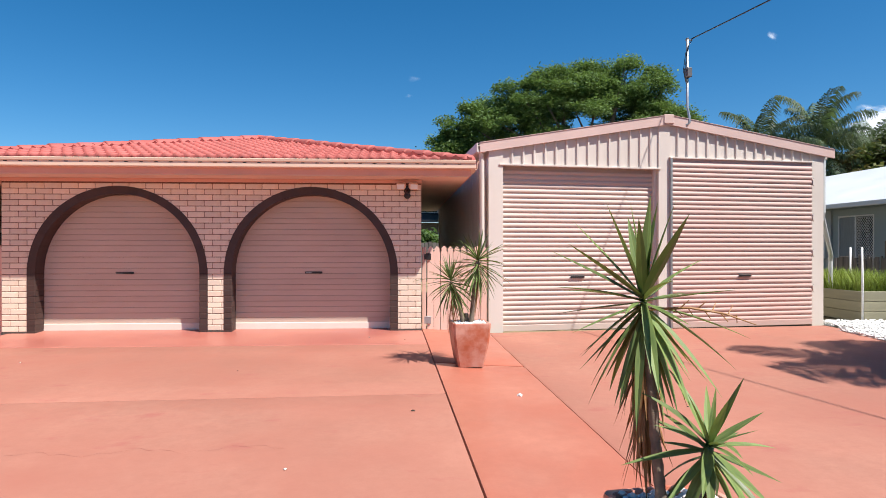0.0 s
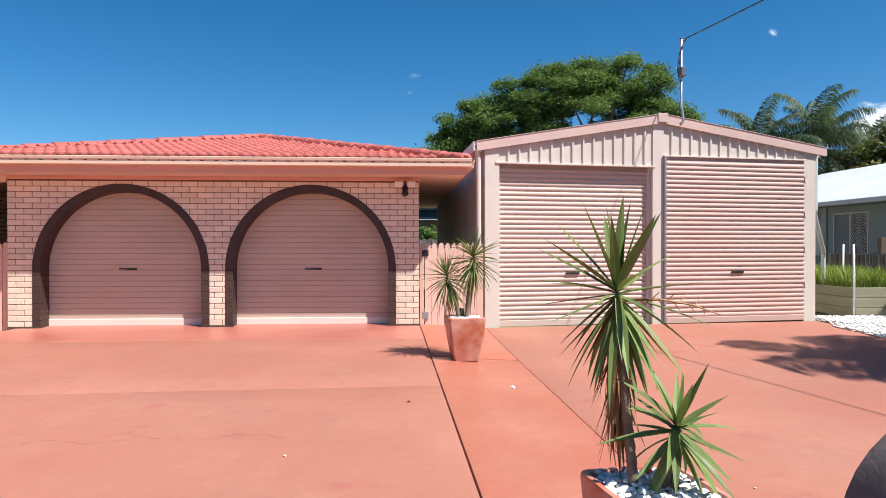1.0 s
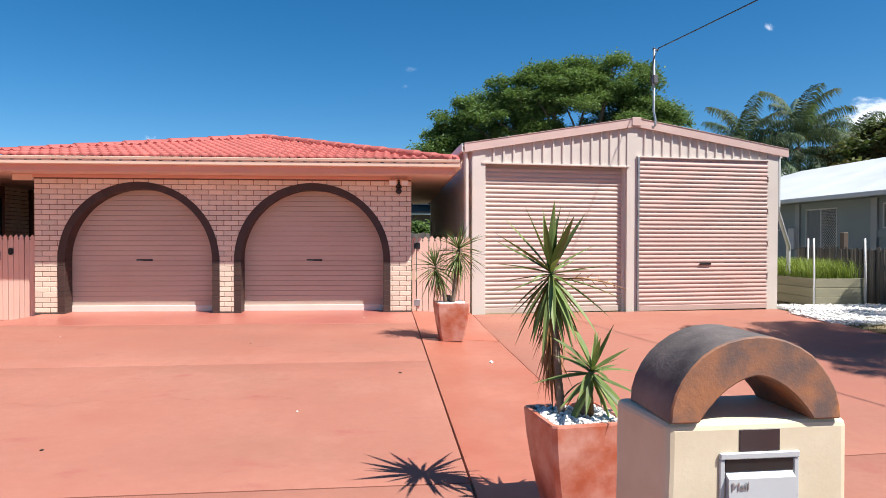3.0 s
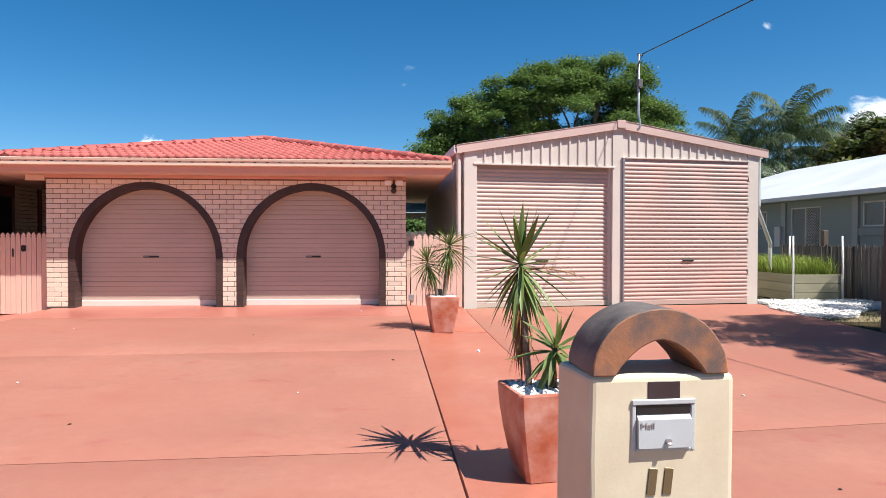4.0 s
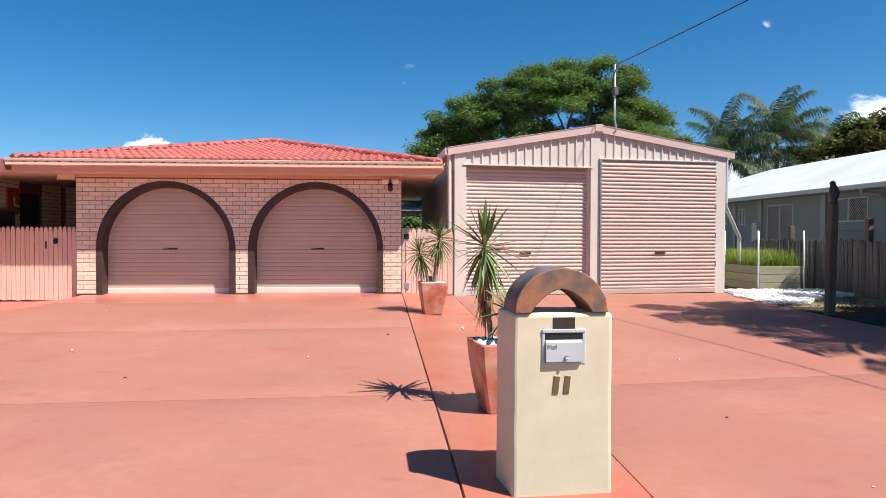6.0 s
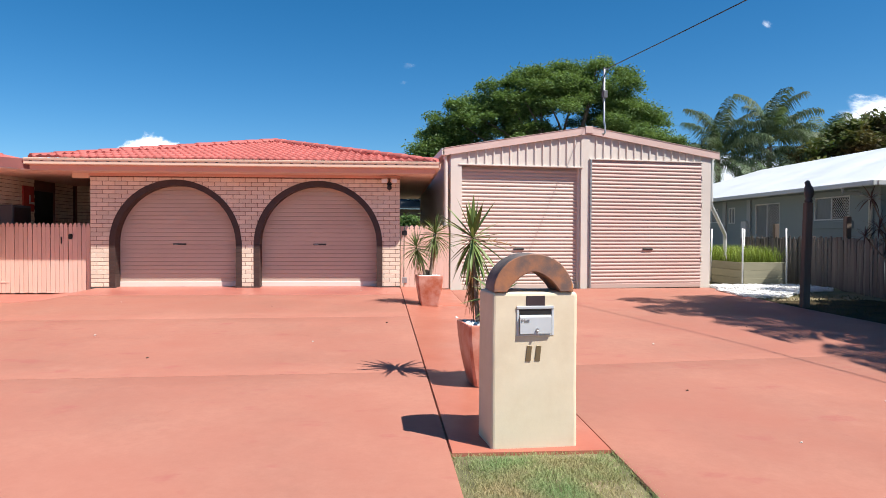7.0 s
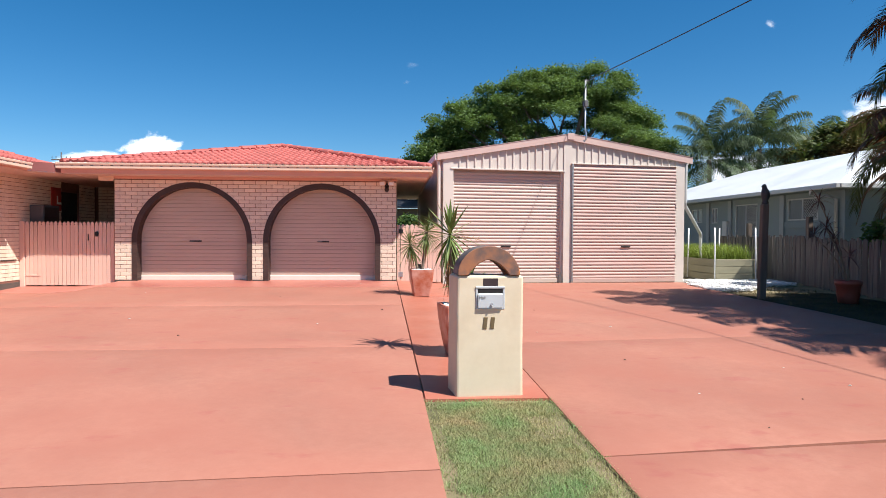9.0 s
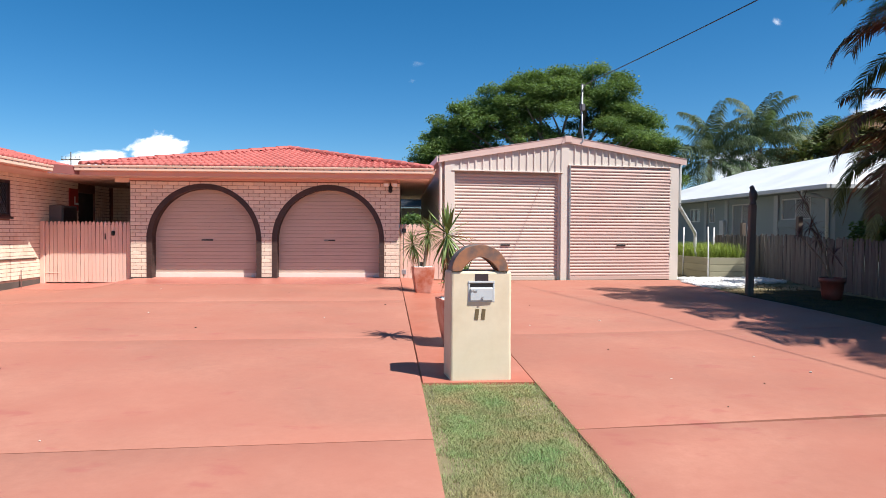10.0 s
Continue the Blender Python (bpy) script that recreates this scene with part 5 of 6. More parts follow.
fence = thing("paling_fence", pose(0, 0, 0), "old grey timber paling fence with uneven boards", "fence", kind="structure")
bm = bmesh.new()
extrude(bm, [(-0.033, 0), (0.033, 0), (0.033, 1.13), (0.015, 1.15), (-0.03, 1.145)], -0.008, 0.008, "y")
pal = mesh_of(bm, "paling", M_paling)
fa, fb = Vector((9.75, 3.2, 0)), Vector((10.35, 15.5, 0))
fd = (fb - fa).normalized()
rz = math.degrees(math.atan2(fd.y, fd.x))
nf = 172
for k in range(nf):
    p = fa.lerp(fb, k / nf)
    z = gz(p.x, p.y) + random.uniform(-0.02, 0.02)
    share("paling", pal, fence, pose(p.x + random.uniform(-0.006, 0.006), p.y, z, random.uniform(-0.8, 0.8), random.uniform(-1.0, 1.0), rz) @ Matrix.Diagonal((random.uniform(0.85, 1.1), 1, random.uniform(0.97, 1.03), 1)))
for h in (0.28, 0.9):
    bm = bmesh.new()
    tube(bm, [(fa.x + 0.05, fa.y, gz(9, fa.y) + h), (fb.x + 0.05, fb.y, gz(9, fb.y) + h)], 0.035, 4)
    part("rail", bm, M_paling, fence)
for k, hgt in ((0.3, 1.75), (0.62, 1.62), (0.86, 1.5)):
    p = fa.lerp(fb, k)
    part("fence_post", boxed(-0.06, 0.06, -0.06, 0.06, -0.1, hgt, bevel=0.01), M_post, fence, "dark taller fence post", m=pose(p.x + 0.12, p.y, gz(p.x, p.y)))

rp = thing("round_pot", pose(8.86, 7.5, gz(8.86, 7.5) - 0.02), "round terracotta pot with a red cordyline", "plant pot")
bm = bmesh.new()
rows = []
for rr, z in ((0.165, 0), (0.19, 0.15), (0.21, 0.34), (0.23, 0.345), (0.233, 0.43), (0.21, 0.43), (0.2, 0.37)):
    rows.append([bm.verts.new((rr * math.cos(t), rr * math.sin(t), z)) for t in (2 * math.pi * k / 20 for k in range(20))])
for a, b in zip(rows, rows[1:]):
    for k in range(20):
        bm.faces.new((a[k], a[(k + 1) % 20], b[(k + 1) % 20], b[k]))
bm.faces.new(rows[0][::-1])
bm.faces.new(rows[-1])
M_redpot = mat("dark_red_terracotta", (0.27, 0.065, 0.045), 0.5, 0.15, 4, 60, 0.15, 0.003)
part("pot", bm, M_redpot, rp, flat=False)
M_cord = mat("red_cordyline_leaf", (0.1, 0.035, 0.03), 0.45, 0.3, 5, 40, 0.05, 0.001, objrand=0.4)
CORD = [leaf_mesh(1.0, 0.08, b, M_cord) for b in (0.3, 0.7, 1.0)]
cord = thing("cordyline", pose(8.86, 7.5, gz(8.86, 7.5) + 0.3), "dark red cordyline with thin leaning stems", "plant")
for tip, sd in (((-0.6, 0, 1.58), 1), ((-0.45, 0, 1.08), 2), ((-0.25, 0.1, 0.85), 3), ((0.02, 0, 0.55), 4), ((-0.62, 0.1, 0.95), 5)):
    bm = bmesh.new()
    tube(bm, [(0, 0, 0), (tip[0] * 0.35, tip[1] * 0.3, tip[2] * 0.5), tip], [0.018, 0.014, 0.01], 6)
    part("stem", bm, M_trunk, cord)
    rnd = random.Random(sd)
    for k in range(24):
        ln = rnd.uniform(0.2, 0.36)
        share("leaf", rnd.choice(CORD), cord, Matrix.Translation(tip) @ pose(0, 0, 0, 0, 0, k * 137.5) @ pose(0, 0, 0, 0, 10 + 5 * k + rnd.uniform(-8, 8), 0) @ Matrix.Diagonal((ln, ln, ln, 1)))

# ---- neighbour's house ----
nb = thing("neighbour_house", pose(12.3, 12.5, 0.0), "grey rendered neighbour house with a white metal hip roof", "house")
NH = 2.62
openings = [(1.1, 2.55, 1.78, 2.42), (4.26, 5.65, 0.3, 2.38), (6.98, 7.4, 1.77, 2.34), (8.2, 9.1, 1.82, 2.34)]
cuts = sorted({0.0, 15.0} | {v for o in openings for v in o[:2]})
for a, b in zip(cuts, cuts[1:]):
    o = next((o for o in openings if o[0] <= a and b <= o[1]), None)
    if o is None:
        part("wall", boxed(0, 0.2, a, b, -0.2, NH), M_nwall, nb)
    else:
        part("wall", boxed(0, 0.2, a, b, -0.2, o[2]), M_nwall, nb)
        part("wall", boxed(0, 0.2, a, b, o[3], NH), M_nwall, nb)
part("wall", boxed(0.203, 7.0, 0.0, 0.2, -0.2, NH), M_nwall, nb)
part("wall", boxed(0.203, 7.0, 14.8, 15.0, -0.2, NH), M_nwall, nb)
# inner wall coloured near black so the rooms read as unlit
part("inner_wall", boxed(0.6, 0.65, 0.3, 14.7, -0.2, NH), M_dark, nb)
for y in (2.75, 5.95, 7.6):
    part("pilaster", boxed(-0.06, -0.003, y - 0.06, y + 0.16, -0.2, NH), M_ntrim, nb)
for i, (a, b, c, d) in enumerate(openings):
    bm = bmesh.new()
    for q in ((a, a + 0.035, c, d), (b - 0.035, b, c, d), (a + 0.035, b - 0.035, c, c + 0.035), (a + 0.035, b - 0.035, d - 0.035, d), ((a + b) / 2 - 0.022, (a + b) / 2 + 0.022, c + 0.035, d - 0.035)):
        box(bm, -0.012, 0.08, *q)
    win = part("window" if i != 1 else "sliding_door", bm, M_frame, nb, "pale framed opening with a mesh screen")
    part("pane", boxed(0.03, 0.04, a + 0.035, b - 0.035, c + 0.035, d - 0.035), M_curtain, win, "glass with pale curtains drawn")
    if i < 2:
        h0, h1 = a + 0.04, (a + b) / 2 - 0.026
        bm = bmesh.new()
        zz, st = c + 0.06, 0.085
        hh = d - c - 0.12
        wd = h1 - h0
        k = -int(hh / st) - 1
        while k * st < wd:
            for s in (1, -1):
                y0 = k * st
                ya, za = (y0, 0.0)
                yb, zb = (y0 + hh, hh)
                if ya < 0:
                    za, ya = -ya, 0.0
                if yb > wd:
                    zb, yb = zb - (yb - wd), wd
                if zb - za > 0.02:
                    p, q = (ya, za), (yb, zb)
                    if s < 0:
                        p, q = (wd - ya, za), (wd - yb, zb)
                    tube(bm, [(0.0, h0 + p[0], zz + p[1]), (0.0, h0 + q[0], zz + q[1])], 0.009, 4, cap=False)
            k += 1
        part("screen_lattice", bm, M_frame, win, "pale diamond lattice screen")
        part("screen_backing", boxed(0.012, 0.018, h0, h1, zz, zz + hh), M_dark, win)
part("sill_panel", boxed(-0.05, -0.003, 0.95, 2.68, 1.55, 1.74, bevel=0.006), M_nwall, nb)
part("meter_box", boxed(-0.16, -0.003, 6.0, 6.3, 1.2, 1.83, bevel=0.01), M_frame, nb, "pale meter box")
bm = bmesh.new()
vs = [bm.verts.new(p) for p in ((-0.62, -0.6, NH + 0.06), (-0.62, 15.6, NH + 0.06), (7.6, 15.6, NH + 0.06), (7.6, -0.6, NH + 0.06), (3.5, 3.6, 4.14), (3.5, 11.4, 4.14))]
for q in ((0, 4, 5, 1), (3, 4, 0), (1, 5, 2), (2, 5, 4, 3), (0, 1, 2, 3)):
    bm.faces.new([vs[i] for i in q])
part("roof", bm, M_nroof, nb)
bm = bmesh.new()
box(bm, -0.74, -0.62, -0.7, 15.6, NH - 0.07, NH + 0.05, bevel=0.01)
box(bm, -0.62, 7.6, -0.72, -0.6, NH - 0.07, NH + 0.05, bevel=0.01)
part("gutter", bm, M_frame, nb, "pale grey gutter")
part("soffit", boxed(-0.62, 0.0, -0.6, 15.4, NH - 0.06, NH - 0.04), M_nwall, nb)
bm = bmesh.new()
tube(bm, [(-0.64, 0.5, NH - 0.06), (-0.64, 0.5, NH - 0.16), (-0.3, 0.35, NH - 0.2), (-0.07, 0.25, NH - 0.3), (-0.07, 0.25, 0.1)], 0.05, 10)
part("downpipe", bm, M_frame, nb, "pale grey downpipe", flat=False)

# ---- house behind, seen between the buildings ----
bh = thing("rear_house", pose(0.2, 34, 0.3), "dark tiled house with solar panels behind the hedge", "house")
part("wall", boxed(-4, 5, 0.6, 0.9, 0, 2.5), M_plinth, bh)
bm = bmesh.new()
extrude(bm, [(0.0, 2.5), (4.5, 4.3), (4.5, 4.38), (0.0, 2.6)], -5, 7.5, "x")
part("roof", bm, M_slate, bh)
for i in range(3):
    for j in range(2):
        pan = part("solar_panel", boxed(0, 1.0, 0, 1.0, 0, 0.04), M_solar, bh, "dark blue solar panel in a pale frame", m=pose(0.85 + 1.06 * i, 0.9 + 1.06 * j, 3.0 + 0.424 * j, 21.8, 0, 0))
        bm = bmesh.new()
        for q in ((0, 1, -0.02, 0.02), (0, 1, 0.98, 1.02), (-0.02, 0.02, 0, 1), (0.98, 1.02, 0, 1), (0, 1, 0.49, 0.51), (0.33, 0.34, 0, 1), (0.66, 0.67, 0, 1)):
            box(bm, q[0], q[1], q[2], q[3], 0.041, 0.05)
        part("frame", bm, M_white, pan)
rf = thing("rear_fence", pose(-2.5, 25.5, 0.25), "grey timber paling fence at the back boundary", "fence")
bm = bmesh.new()
box(bm, -0.07, 0.07, -0.01, 0.01, 0, 1.45, bevel=0.006)
pal2 = mesh_of(bm, "paling", M_paling)
for k in range(60):
    share("paling", pal2, rf, pose(k * 0.15, 0, random.uniform(-0.04, 0.04)))


# ---- foliage ----
def crown(name, clumps, n, size, material, parent, seed, flat=0.6):
    """Small leaf sprays scattered through many uneven clumps, joined as one mesh."""
    r = np.random.RandomState(seed)
    vol = np.array([c[3] * c[4] for c in clumps])
    pick = r.choice(len(clumps), n, p=vol / vol.sum())
    c = np.array(clumps)[pick]
    d = r.normal(size=(n, 3))
    d /= np.linalg.norm(d, axis=1)[:, None]
    rad = r.uniform(0.35, 1.0, n) ** 0.5
    d[:, 2] = np.where(d[:, 2] < -0.3, d[:, 2] * 0.5, d[:, 2])
    p = c[:, :3] + d * rad[:, None] * np.stack([c[:, 3], c[:, 3], c[:, 4]], 1) + r.normal(scale=0.2, size=(n, 3)) * c[:, 3:4]
    a = r.uniform(0, 2 * np.pi, n)
    s = size * r.uniform(0.6, 1.4, n)[:, None]
    tilt = r.normal(scale=0.35, size=n)[:, None]
    u = np.stack([np.cos(a), np.sin(a), 0 * a], 1) + np.array([0, 0, 1.0]) * (tilt - 0.15)
    v = np.stack([-np.sin(a), np.cos(a), 0 * a], 1) + np.array([0, 0, 1.0]) * r.normal(scale=flat, size=n)[:, None]
    verts = np.stack([p - u * s, p - v * s * 0.42, p + u * s, p + v * s * 0.42], 1).reshape(-1, 3)
    q = np.arange(n * 4).reshape(n, 4)
    return tagged(raw(name, verts.tolist(), q.tolist(), material, parent), kind="stuff")


def limb(bm, a, b, r0, r1, bow, rnd, n=7):
    a, b = Vector(a), Vector(b)
    off = Vector((rnd.uniform(-1, 1), rnd.uniform(-1, 1), rnd.uniform(0.2, 1))) * bow
    tube(bm, [a.lerp(b, i / n) + off * math.sin(math.pi * i / n) for i in range(n + 1)], [r0 + (r1 - r0) * i / n for i in range(n + 1)], 7)


def big_tree(base, profile, depth, seed, leaves, material, label, name="shade_tree", fork=2.5, size=0.2):
    """A spreading tree: trunk, limbs out to every clump, crown of flat layered clumps under a skyline."""
    rnd = random.Random(seed)
    t = thing(name, pose(*base), label, "tree", group="background trees")
    clumps = []
    for (x0, h0), (x1, h1) in zip(profile, profile[1:]):
        steps = max(1, int((x1 - x0) / 0.8))
        for i in range(steps):
            f = (i + rnd.random()) / steps
            x, h = x0 + (x1 - x0) * f, h0 + (h1 - h0) * f
            for k in range(15):
                drop = 0.2 + k * rnd.uniform(0.22, 0.52)
                w = rnd.uniform(0.35, 0.95)
                z = h - drop
                if z < fork + 0.5:
                    continue
                clumps.append((x - base[0] + rnd.uniform(-0.5, 0.5), rnd.uniform(-1, 1) * depth * (0.35 + 0.07 * k), z - base[2], w, w * rnd.uniform(0.22, 0.42)))
    for (x0, h0), (x1, h1) in zip(profile, profile[1:]):
        for i in range(max(2, int((x1 - x0) / 0.5))):
            f = rnd.random()
            x, h = x0 + (x1 - x0) * f, h0 + (h1 - h0) * f
            for k in range(2):
                w = rnd.uniform(0.7, 1.2)
                z = h - 1.3 - k * rnd.uniform(0.5, 1.0)
                if z > fork:
                    clumps.append((x - base[0], rnd.uniform(-0.6, 0.6) * depth, z - base[2], w, w * rnd.uniform(0.2, 0.35)))
    bm = bmesh.new()
    limb(bm, (0, 0, -0.3), (0.2, 0, fork - base[2]), 0.45, 0.34, 0.15, rnd)
    part("trunk", bm, M_bark, t, "grey forked trunk")
    for c in rnd.sample(clumps, min(46, len(clumps))):
        bm = bmesh.new()
        limb(bm, (0.2, 0, fork - base[2] - 0.1), c[:3], 0.15, 0.025, 0.7, rnd)
        part("limb", bm, M_bark, t)
    crown("crown", clumps, leaves, size, material, t, seed)
    return t


big_tree((10.2, 36.5, 0.3), [(1.5, 5.6), (1.9, 7.3), (2.6, 8.1), (3.5, 9.1), (4.4, 9.5), (5.8, 10.05), (7.4, 11.0), (9.2, 11.45), (11.0, 11.95), (12.4, 11.75), (13.7, 11.45), (14.1, 10.7), (14.9, 10.0), (15.6, 9.5), (16.7, 8.4), (17.0, 7.1)], 3.2, 4, 300000, M_foliage, "wide spreading shade tree with feathery green crown", fork=3.4, size=0.072)
big_tree((27.5, 33, 0.3), [(23.0, 6.2), (24.2, 7.4), (25.6, 7.7), (27.2, 8.0), (29.0, 8.6), (31, 8.2), (33, 7.2)], 2.5, 9, 42000, M_foliage2, "dense dark green tree with reddish patches", fork=2.2, size=0.14)
big_tree((21.0, 40, 0.3), [(15.5, 3.6), (17.5, 4.0), (20, 3.9), (23, 3.6), (26, 3.4)], 1.5, 12, 8000, M_foliage2, "low dark green tree behind the roofs", fork=1.6, size=0.2)


def shrub(x, y, w, h, seed, label, material=M_foliage, name="shrub", n=2600, size=0.09):
    rnd = random.Random(seed)
    t = thing(name, pose(x, y, gz(x, min(y, 14)) - 0.03), label, "shrub")
    bm = bmesh.new()
    cl = []
    for k in range(14):
        cx, cy, cz = rnd.uniform(-w, w) * 0.7, rnd.uniform(-0.5, 0.5) * w, rnd.uniform(0.35, 0.85) * h
        cl.append((cx, cy, cz, w * 0.33, h * 0.22))
        limb(bm, (rnd.uniform(-0.1, 0.1), 0, -0.05), (cx, cy, cz), 0.02, 0.006, 0.05, rnd, 4)
    part("stems", bm, M_bark, t)
    crown("crown", cl, n, size, material, t, seed)


shrub(12.1, 9.6, 1.2, 1.9, 3, "leafy green shrub beyond the fence", n=4200)
shrub(13.6, 10.6, 1.2, 2.4, 13, "leafy dark shrub beyond the fence", n=4200)
shrub(0.6, 28.0, 1.7, 1.85, 5, "clipped green hedge at the back boundary", name="hedge", n=6000)
shrub(3.4, 28.0, 1.7, 1.85, 6, "clipped green hedge at the back boundary", name="hedge", n=4000)


def frond_mesh(length, droop, leaflet, n, material, seed, plumose=0.5, name="frond", blade=0.011, sag=0.32, sweep=0.6, el=0.0):
    """A feather leaf: a rib that rises at el degrees over +x and arches over, with hanging leaflets."""
    rnd = random.Random(seed)
    verts, faces = [], []
    pts = []
    x = z = 0.0
    ang = radians(el)
    steps = 16
    for i in range(steps + 1):
        pts.append(Vector((x, 0, z)))
        x += math.cos(ang) * length / steps
        z += math.sin(ang) * length / steps
        ang = max(-1.4, ang - droop / steps * (0.4 + 1.3 * i / steps))

    def at(t):
        u = t * steps
        i = min(int(u), steps - 1)
        return pts[i].lerp(pts[i + 1], u - i), (pts[i + 1] - pts[i]).normalized()
    for i in range(steps):
        r0, r1 = 0.022 * (1 - i / steps) + 0.004, 0.022 * (1 - (i + 1) / steps) + 0.004
        o = len(verts)
        for p, r in ((pts[i], r0), (pts[i + 1], r1)):
            verts += [(p.x, -r, p.z), (p.x, 0, p.z + r), (p.x, r, p.z)]
        faces += [(o, o + 1, o + 4, o + 3), (o + 1, o + 2, o + 5, o + 4), (o, o + 3, o + 5, o + 2)]
    for k in range(n):
        t = 0.14 + 0.85 * (k + 0.3 * rnd.random()) / n
        p, d = at(t)
        ln = leaflet * (0.5 + 0.9 * math.sin(math.pi * min(1, t * 0.9 + 0.1))) * rnd.uniform(0.85, 1.1)
        for s in (-1, 1):
            side = Vector((0, s, 0))
            upv = d.cross(side) * s
            way = (side * 0.9 + d * sweep * rnd.uniform(0.88, 1.12) + Vector((0, 0, 1)) * rnd.uniform(-plumose, plumose * 0.55)).normalized()
            w = blade + 0.012 * ln
            tip = p + way * ln + Vector((0, 0, -sag * ln))
            mid = p + way * ln * 0.55 + Vector((0, 0, -0.05 * ln))
            o = len(verts)
            verts += [tuple(p - d * w * 0.5), tuple(p + d * w * 0.5), tuple(mid + d * w), tuple(mid - d * w), tuple(tip)]
            faces += [(o, o + 1, o + 2, o + 3), (o + 3, o + 2, o + 4)]
    me = bpy.data.meshes.new(name)
    me.from_pydata(verts, [], faces)
    me.materials.append(material)
    return me


RISES = (84, 66, 48, 28, 6, -20)
QUEEN = [(el, frond_mesh(3.6, 1.15 + 0.3 * j + 0.1 * i, 0.6, 70, M_queen, 20 + 7 * i + j, 0.4, blade=0.017, sag=0.75, sweep=0.5, el=el)) for i, el in enumerate(RISES) for j in (0, 1)]
CANE = [(el, frond_mesh(2.1, 2.0 + 0.5 * j, 0.42, 58, M_palmrust if (i + j) % 2 else M_palm, 60 + 7 * i + j, 0.12, blade=0.013, sag=0.25, sweep=0.6, el=el)) for i, el in enumerate(RISES) for j in (0, 1)]


def palm(x, y, height, kinds, n, seed, label, name="palm_tree", radius=0.16, lift=70, group="palms", scale=1.0):
    rnd = random.Random(seed)
    z0 = gz(x, min(y, 14)) - 0.05
    t = thing(name, pose(x, y, z0), label, "palm", group=group)
    bm = bmesh.new()
    n2 = 14
    tube(bm, [(0.12 * math.sin(i / 5) * (1 if height > 6 else 0.4), 0, height * i / n2) for i in range(n2 + 1)], [radius * (1.25 - 0.45 * i / n2) * (1.04 if i % 2 else 1) for i in range(n2 + 1)], 10)
    part("trunk", bm, M_bark, t, "ringed grey palm trunk", flat=False)
    for k in range(n):
        f = (k + 0.5) / n
        el = lift - (lift + 25) * f ** 1.25 + rnd.uniform(-8, 8)
        near = sorted(kinds, key=lambda e: abs(e[0] - el))[:2]
        m = pose(0.1, 0, height - 0.1 + 0.25 * (1 - f)) @ pose(0, 0, 0, rnd.uniform(-8, 8), rnd.uniform(-5, 5), k * 137.5 + rnd.uniform(-15, 15))
        s = scale * rnd.uniform(0.85, 1.12)
        share("frond", rnd.choice(near)[1], t, m @ Matrix.Diagonal((s, s, s, 1)))
    return t


palm(19.2, 34.5, 5.75, QUEEN, 23, 1, "tall queen palm with drooping green fronds", lift=86)
palm(22.3, 34.5, 6.5, QUEEN, 24, 2, "tall queen palm with drooping green fronds", lift=88)
palm(27.6, 38.0, 6.4, QUEEN, 18, 4, "tall queen palm behind dark trees", lift=86)
palm(10.3, 5.2, 6.9, CANE, 20, 15, "tall cane palm with bronze green fronds", "cane_palm", 0.08, 70, "cane palms", scale=1.25)
palm(10.7, 2.6, 6.8, CANE, 18, 16, "tall cane palm with bronze green fronds", "cane_palm", 0.08, 70, "cane palms", scale=1.25)
palm(10.6, 0.5, 6.8, CANE, 20, 17, "tall cane palm with bronze green fronds", "cane_palm", 0.08, 70, "cane palms", scale=1.25)
palm(9.35, 5.2, 4.5, CANE, 20, 5, "golden cane palm with bronze green fronds", "cane_palm", 0.07, 65, "cane palms", scale=1.05)
palm(9.5, 6.0, 2.9, CANE, 18, 6, "golden cane palm with bronze green fronds", "cane_palm", 0.06, 65, "cane palms")
palm(9.4, 3.7, 3.4, CANE, 14, 7, "golden cane palm with bronze green fronds", "cane_palm", 0.06, 65, "cane palms")
# next two stand out of view, added to block sky over the side lawn
palm(10.0, 4.4, 2.6, CANE, 30, 8, "golden cane palm with bronze green fronds", "cane_palm", 0.06, 70, "cane palms", scale=1.15)
palm(9.9, 2.7, 3.0, CANE, 20, 9, "golden cane palm with bronze green fronds", "cane_palm", 0.06, 70, "cane palms")
palm(11.3, 8.3, 2.7, CANE, 16, 18, "golden cane palm beyond the fence", "cane_palm", 0.06, 70, "cane palms", scale=1.0)
palm(12.2, 9.4, 2.9, CANE, 16, 19, "golden cane palm beyond the fence", "cane_palm", 0.06, 70, "cane palms", scale=1.0)
palm(10.9, 7.0, 2.6, CANE, 16, 21, "golden cane palm beyond the fence", "cane_palm", 0.06, 70, "cane palms", scale=1.0)

# ---- distant power pole ----
pp = thing("power_pole", pose(-30.2, 58, -0.4), "distant timber power pole with crossarm and insulators", "power pole")
bm = bmesh.new()
tube(bm, [(0, 0, 0), (0, 0, 9.0)], [0.08, 0.045], 8)
part("pole", bm, M_post, pp)
part("crossarm", boxed(-0.85, 0.85, -0.05, 0.05, 8.28, 8.37), M_post, pp)
for x in (-0.8, -0.45, 0.45, 0.8):
    bm = bmesh.new()
    tube(bm, [(x, 0, 8.4), (x, 0, 8.5), (x, 0, 8.52), (x, 0, 8.62)], [0.02, 0.02, 0.045, 0.03], 8)
    part("insulator", bm, M_grey, pp)


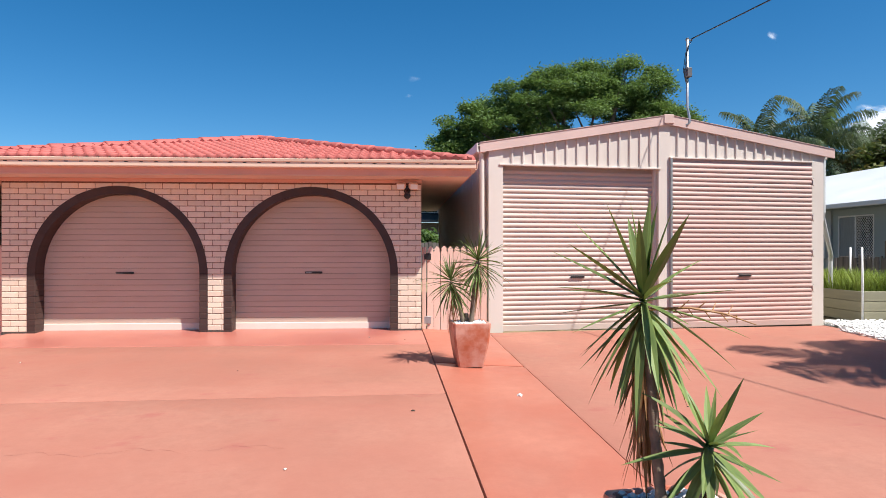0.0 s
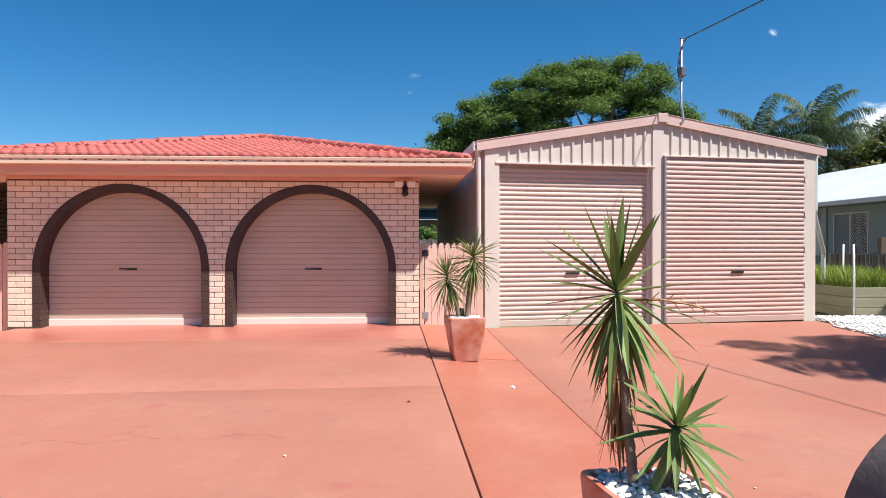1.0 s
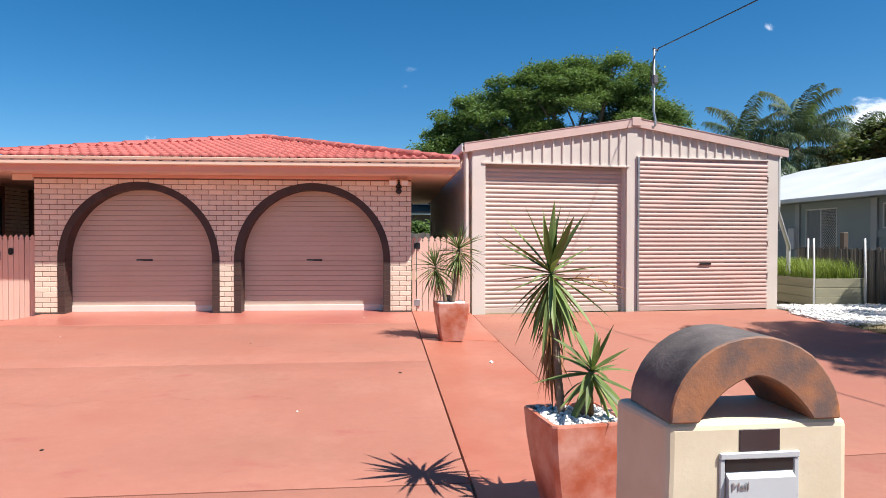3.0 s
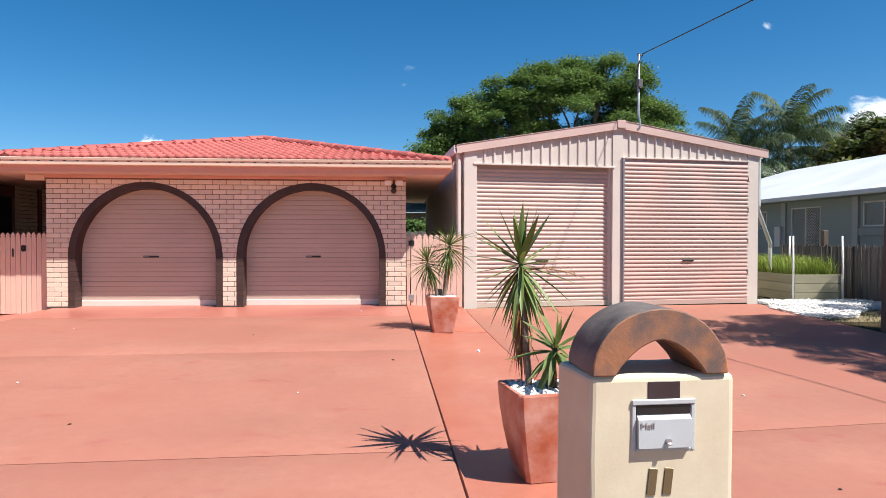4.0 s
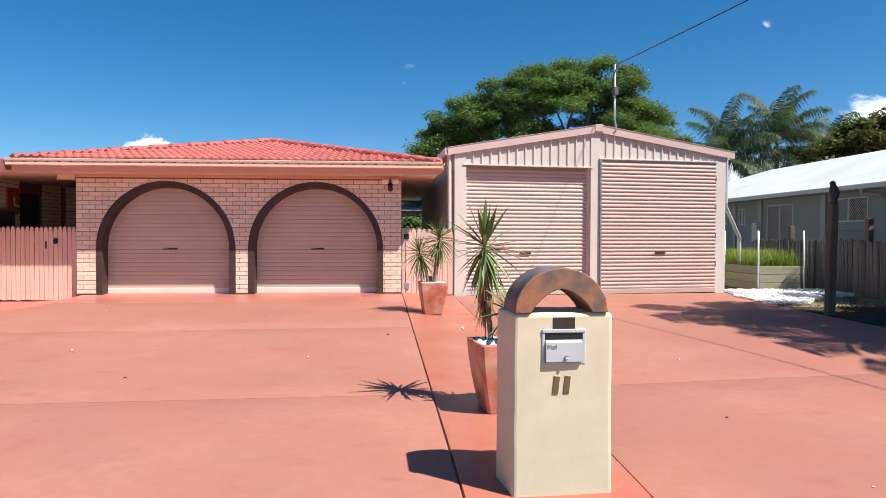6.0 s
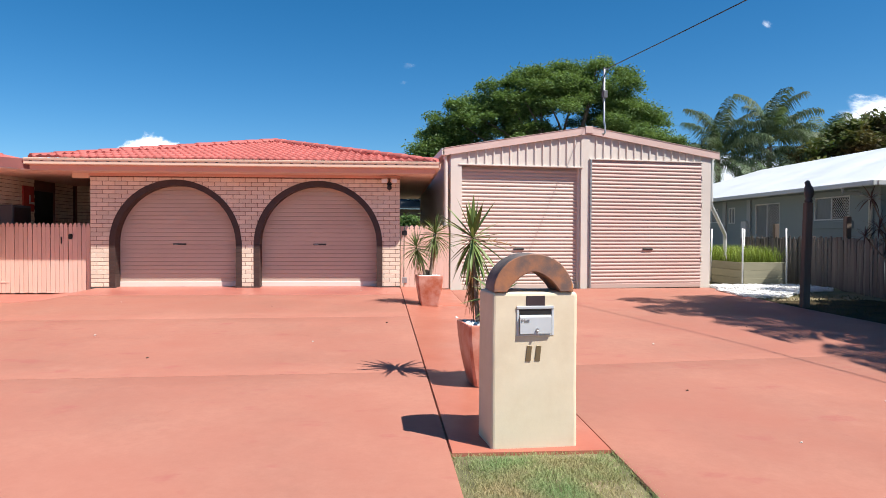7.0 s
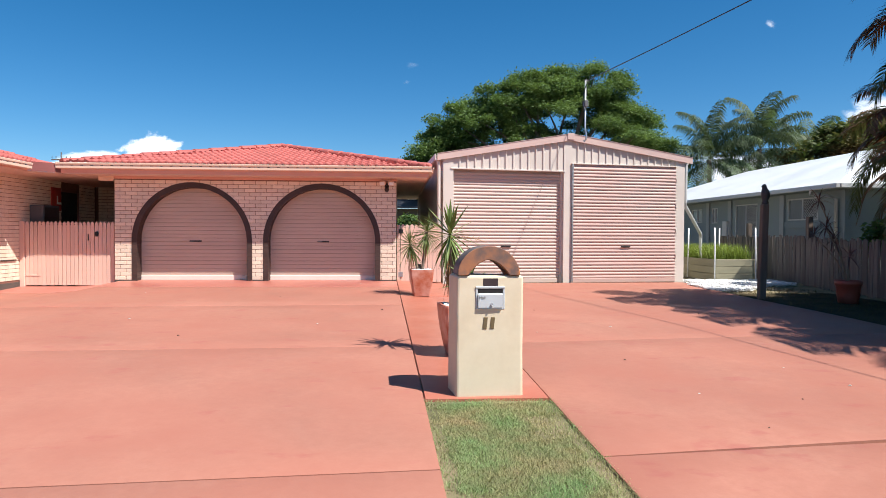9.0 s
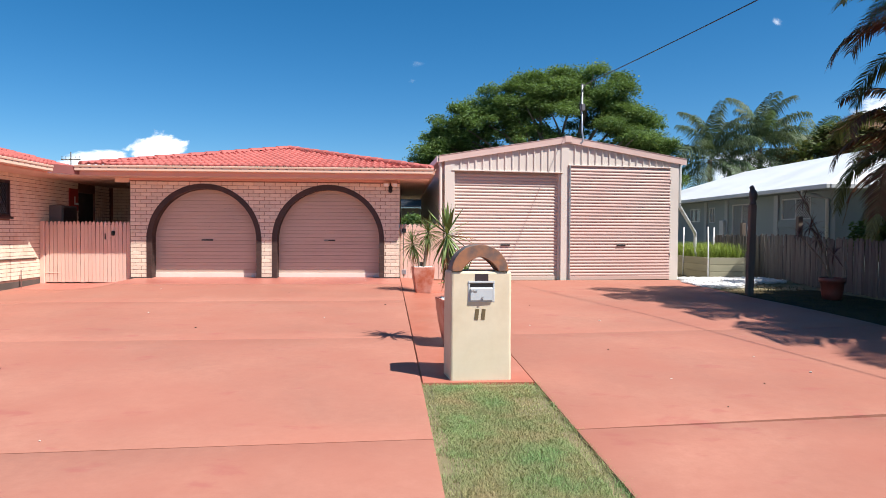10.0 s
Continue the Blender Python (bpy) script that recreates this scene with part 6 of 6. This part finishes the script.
# ---- clouds ----
def cloud(direction, w, h, seed, label, thick=0.95, ragged=2.2, edge=0.7):
    """A far cloud bank, leaning back towards the sun."""
    bm = bmesh.new()
    bmesh.ops.create_grid(bm, x_segments=8, y_segments=8, size=1.15)
    m = Matrix.Translation(Vector(direction) * 900) @ pose(0, 0, 0, 60, 0, 0) @ Matrix.Diagonal((w, h, 1, 1))
    ob = part("cloud", bm, vapour("cloud_vapour", thick, ragged, seed, 0.2, edge), m=m)
    ob.visible_shadow = False
    tagged(ob, label, "cloud", group="clouds", kind="structure")


cloud((-0.378, 1.03, 0.128), 50, 42, 1, "small white cumulus cloud low in the sky", 0.95, 1.5, 0.5)
cloud((-0.478, 1.03, 0.106), 72, 30, 2, "small white cumulus cloud low in the sky", 0.9, 1.6, 0.55)
cloud((0.566, 0.972, 0.326), 12, 14, 3, "tiny white cloud puff in blue sky", 0.45, 1.0, 1.1)
cloud((0.02, 1.0, 0.258), 14, 8, 6, "faint wisp of cloud in blue sky", 0.07, 1.5, 1.05)
cloud((0.012, 1.0, 0.232), 7, 6, 7, "faint wisp of cloud in blue sky", 0.07, 1.5, 1.05)
cloud((0.745, 0.95, 0.18), 105, 60, 4, "white cumulus cloud behind the palms", 0.9, 1.8, 0.6)
cloud((0.53, 0.97, 0.1), 120, 50, 5, "white cumulus cloud behind the palms", 0.85, 1.8, 0.7)

# ---- lawns ----
rs = np.random.RandomState(2)
sp = []
while len(sp) < 150000:
    y = -7.5 + 8.75 * rs.uniform() ** 0.75
    x = rs.uniform(joint_a(y) + 0.0, joint_b(y) + 0.03) if rs.uniform() < 0.97 else joint_b(y) + 0.01 + 0.02 * rs.normal()
    rim = min(x - joint_a(y), joint_b(y) - x, 1.26 - y)
    if 0 < rim < 0.09 + 0.06 * noise.noise((x * 5, y * 5, 9)) and rs.uniform() < 0.75:
        continue
    if noise.noise((x * 2.2, y * 2.2, 3)) < -0.28 and rs.uniform() < 0.7:
        continue
    sp.append((x, y, gz(x, y) - 0.025))
tagged(blades("lawn_strip", sp, 0.027, 0.0036, M_grass, 1.7, 4), "short green lawn strip between the driveways", "lawn", kind="stuff")
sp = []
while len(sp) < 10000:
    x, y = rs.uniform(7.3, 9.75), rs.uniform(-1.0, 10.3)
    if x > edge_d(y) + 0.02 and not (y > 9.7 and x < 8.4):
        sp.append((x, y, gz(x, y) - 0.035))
tagged(blades("lawn_side", sp, 0.05, 0.008, M_sidegrass, 1.2, 6), "lawn beside the driveway and fence, blades coloured dark for shade", "lawn", kind="stuff")

# thin soil sheet whose dark colour stands in for shade on the side lawn
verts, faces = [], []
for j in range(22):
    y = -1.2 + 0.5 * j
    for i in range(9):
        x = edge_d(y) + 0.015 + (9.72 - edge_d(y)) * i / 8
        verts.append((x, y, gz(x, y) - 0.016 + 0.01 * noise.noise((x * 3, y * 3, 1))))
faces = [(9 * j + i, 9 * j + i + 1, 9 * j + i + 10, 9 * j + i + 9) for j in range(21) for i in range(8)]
tagged(raw("garden_soil", verts, faces, M_sidesoil, smooth_faces=True), "soil sheet of the side lawn, coloured dark to stand for shade", "soil", kind="structure")

# ---- small litter on the drive ----
rnd = random.Random(77)
litter = [(1.27, 6.75), (-1.62, 7.84), (-3.3, 5.4), (2.7, 6.3), (3.1, 1.3), (3.9, 1.1), (4.6, 1.5), (2.9, 2.6), (-0.6, 4.9), (-2.2, 4.1), (3.4, 4.6), (5.2, 5.8), (-1.9, -0.2), (-3.4, 1.9), (2.3, 4.2), (0.25, 6.2), (4.4, 2.2), (3.2, 0.4), (-4.2, 8.4), (0.2, 9.7), (-0.3, 9.9)]
for k, (x, y) in enumerate(litter):
    verts, faces = [], []
    pebble(verts, faces, (0, 0, 0.003), 0.035 if k == 0 else rnd.uniform(0.008, 0.017), rnd)
    tagged(raw("stone", verts, faces, M_pebble if k == 0 else (M_soil if k % 2 else M_stone), m=pose(x, y, gz(x, y))), "small loose stone lying on the driveway", "stone", group="loose stones")

# ---- bricks of the walls ----
for a, b, z in brick_rows():
    brick(a, b, z, wall_front)


def wall_bricks(spans, parent, turn):
    """Courses of bricks over rectangles (a, b, z0, z1) along a wall, joined."""
    verts, faces = [], []
    q = [(0, 1, 3, 2), (4, 6, 7, 5), (0, 4, 5, 1), (2, 3, 7, 6), (0, 2, 6, 4), (1, 5, 7, 3)]
    for a, b, z0, z1 in spans:
        k0 = int(math.ceil((z0 - 0.2) / COURSE))
        while 0.2 + (k0 + 1) * COURSE <= z1 + 0.03:
            z = 0.2 + k0 * COURSE
            x = a - (0.12 if k0 % 2 else 0)
            while x < b:
                p, r = max(a, x) + 0.004, min(b, x + LEN) - 0.004
                if r - p > 0.02:
                    o = len(verts)
                    for xx in (p, r):
                        for yy in (0.0, 0.05):
                            for zz in (z + 0.004, z + COURSE - 0.005):
                                verts.append((xx, yy, zz))
                    faces += [tuple(i + o for i in f) for f in q]
                x += LEN
            k0 += 1
    ob = raw("bricks", verts, faces, M_brick, parent, m=turn)
    tagged(ob, kind="stuff")


wall_bricks([(3.0, 8.35, 0.25, 2.53), (8.35, 9.45, 0.25, 1.57), (8.35, 9.45, 2.36, 2.53), (9.45, 12.35, 0.25, 2.53), (13.25, 14.1, 0.25, 2.53)], wall_wing, pose(0, 0, 0, 0, 0, 90))
wall_bricks([(-7.6, -5.6, 0.2, 2.53)], wall_patio, pose(0, -0.008, 0))
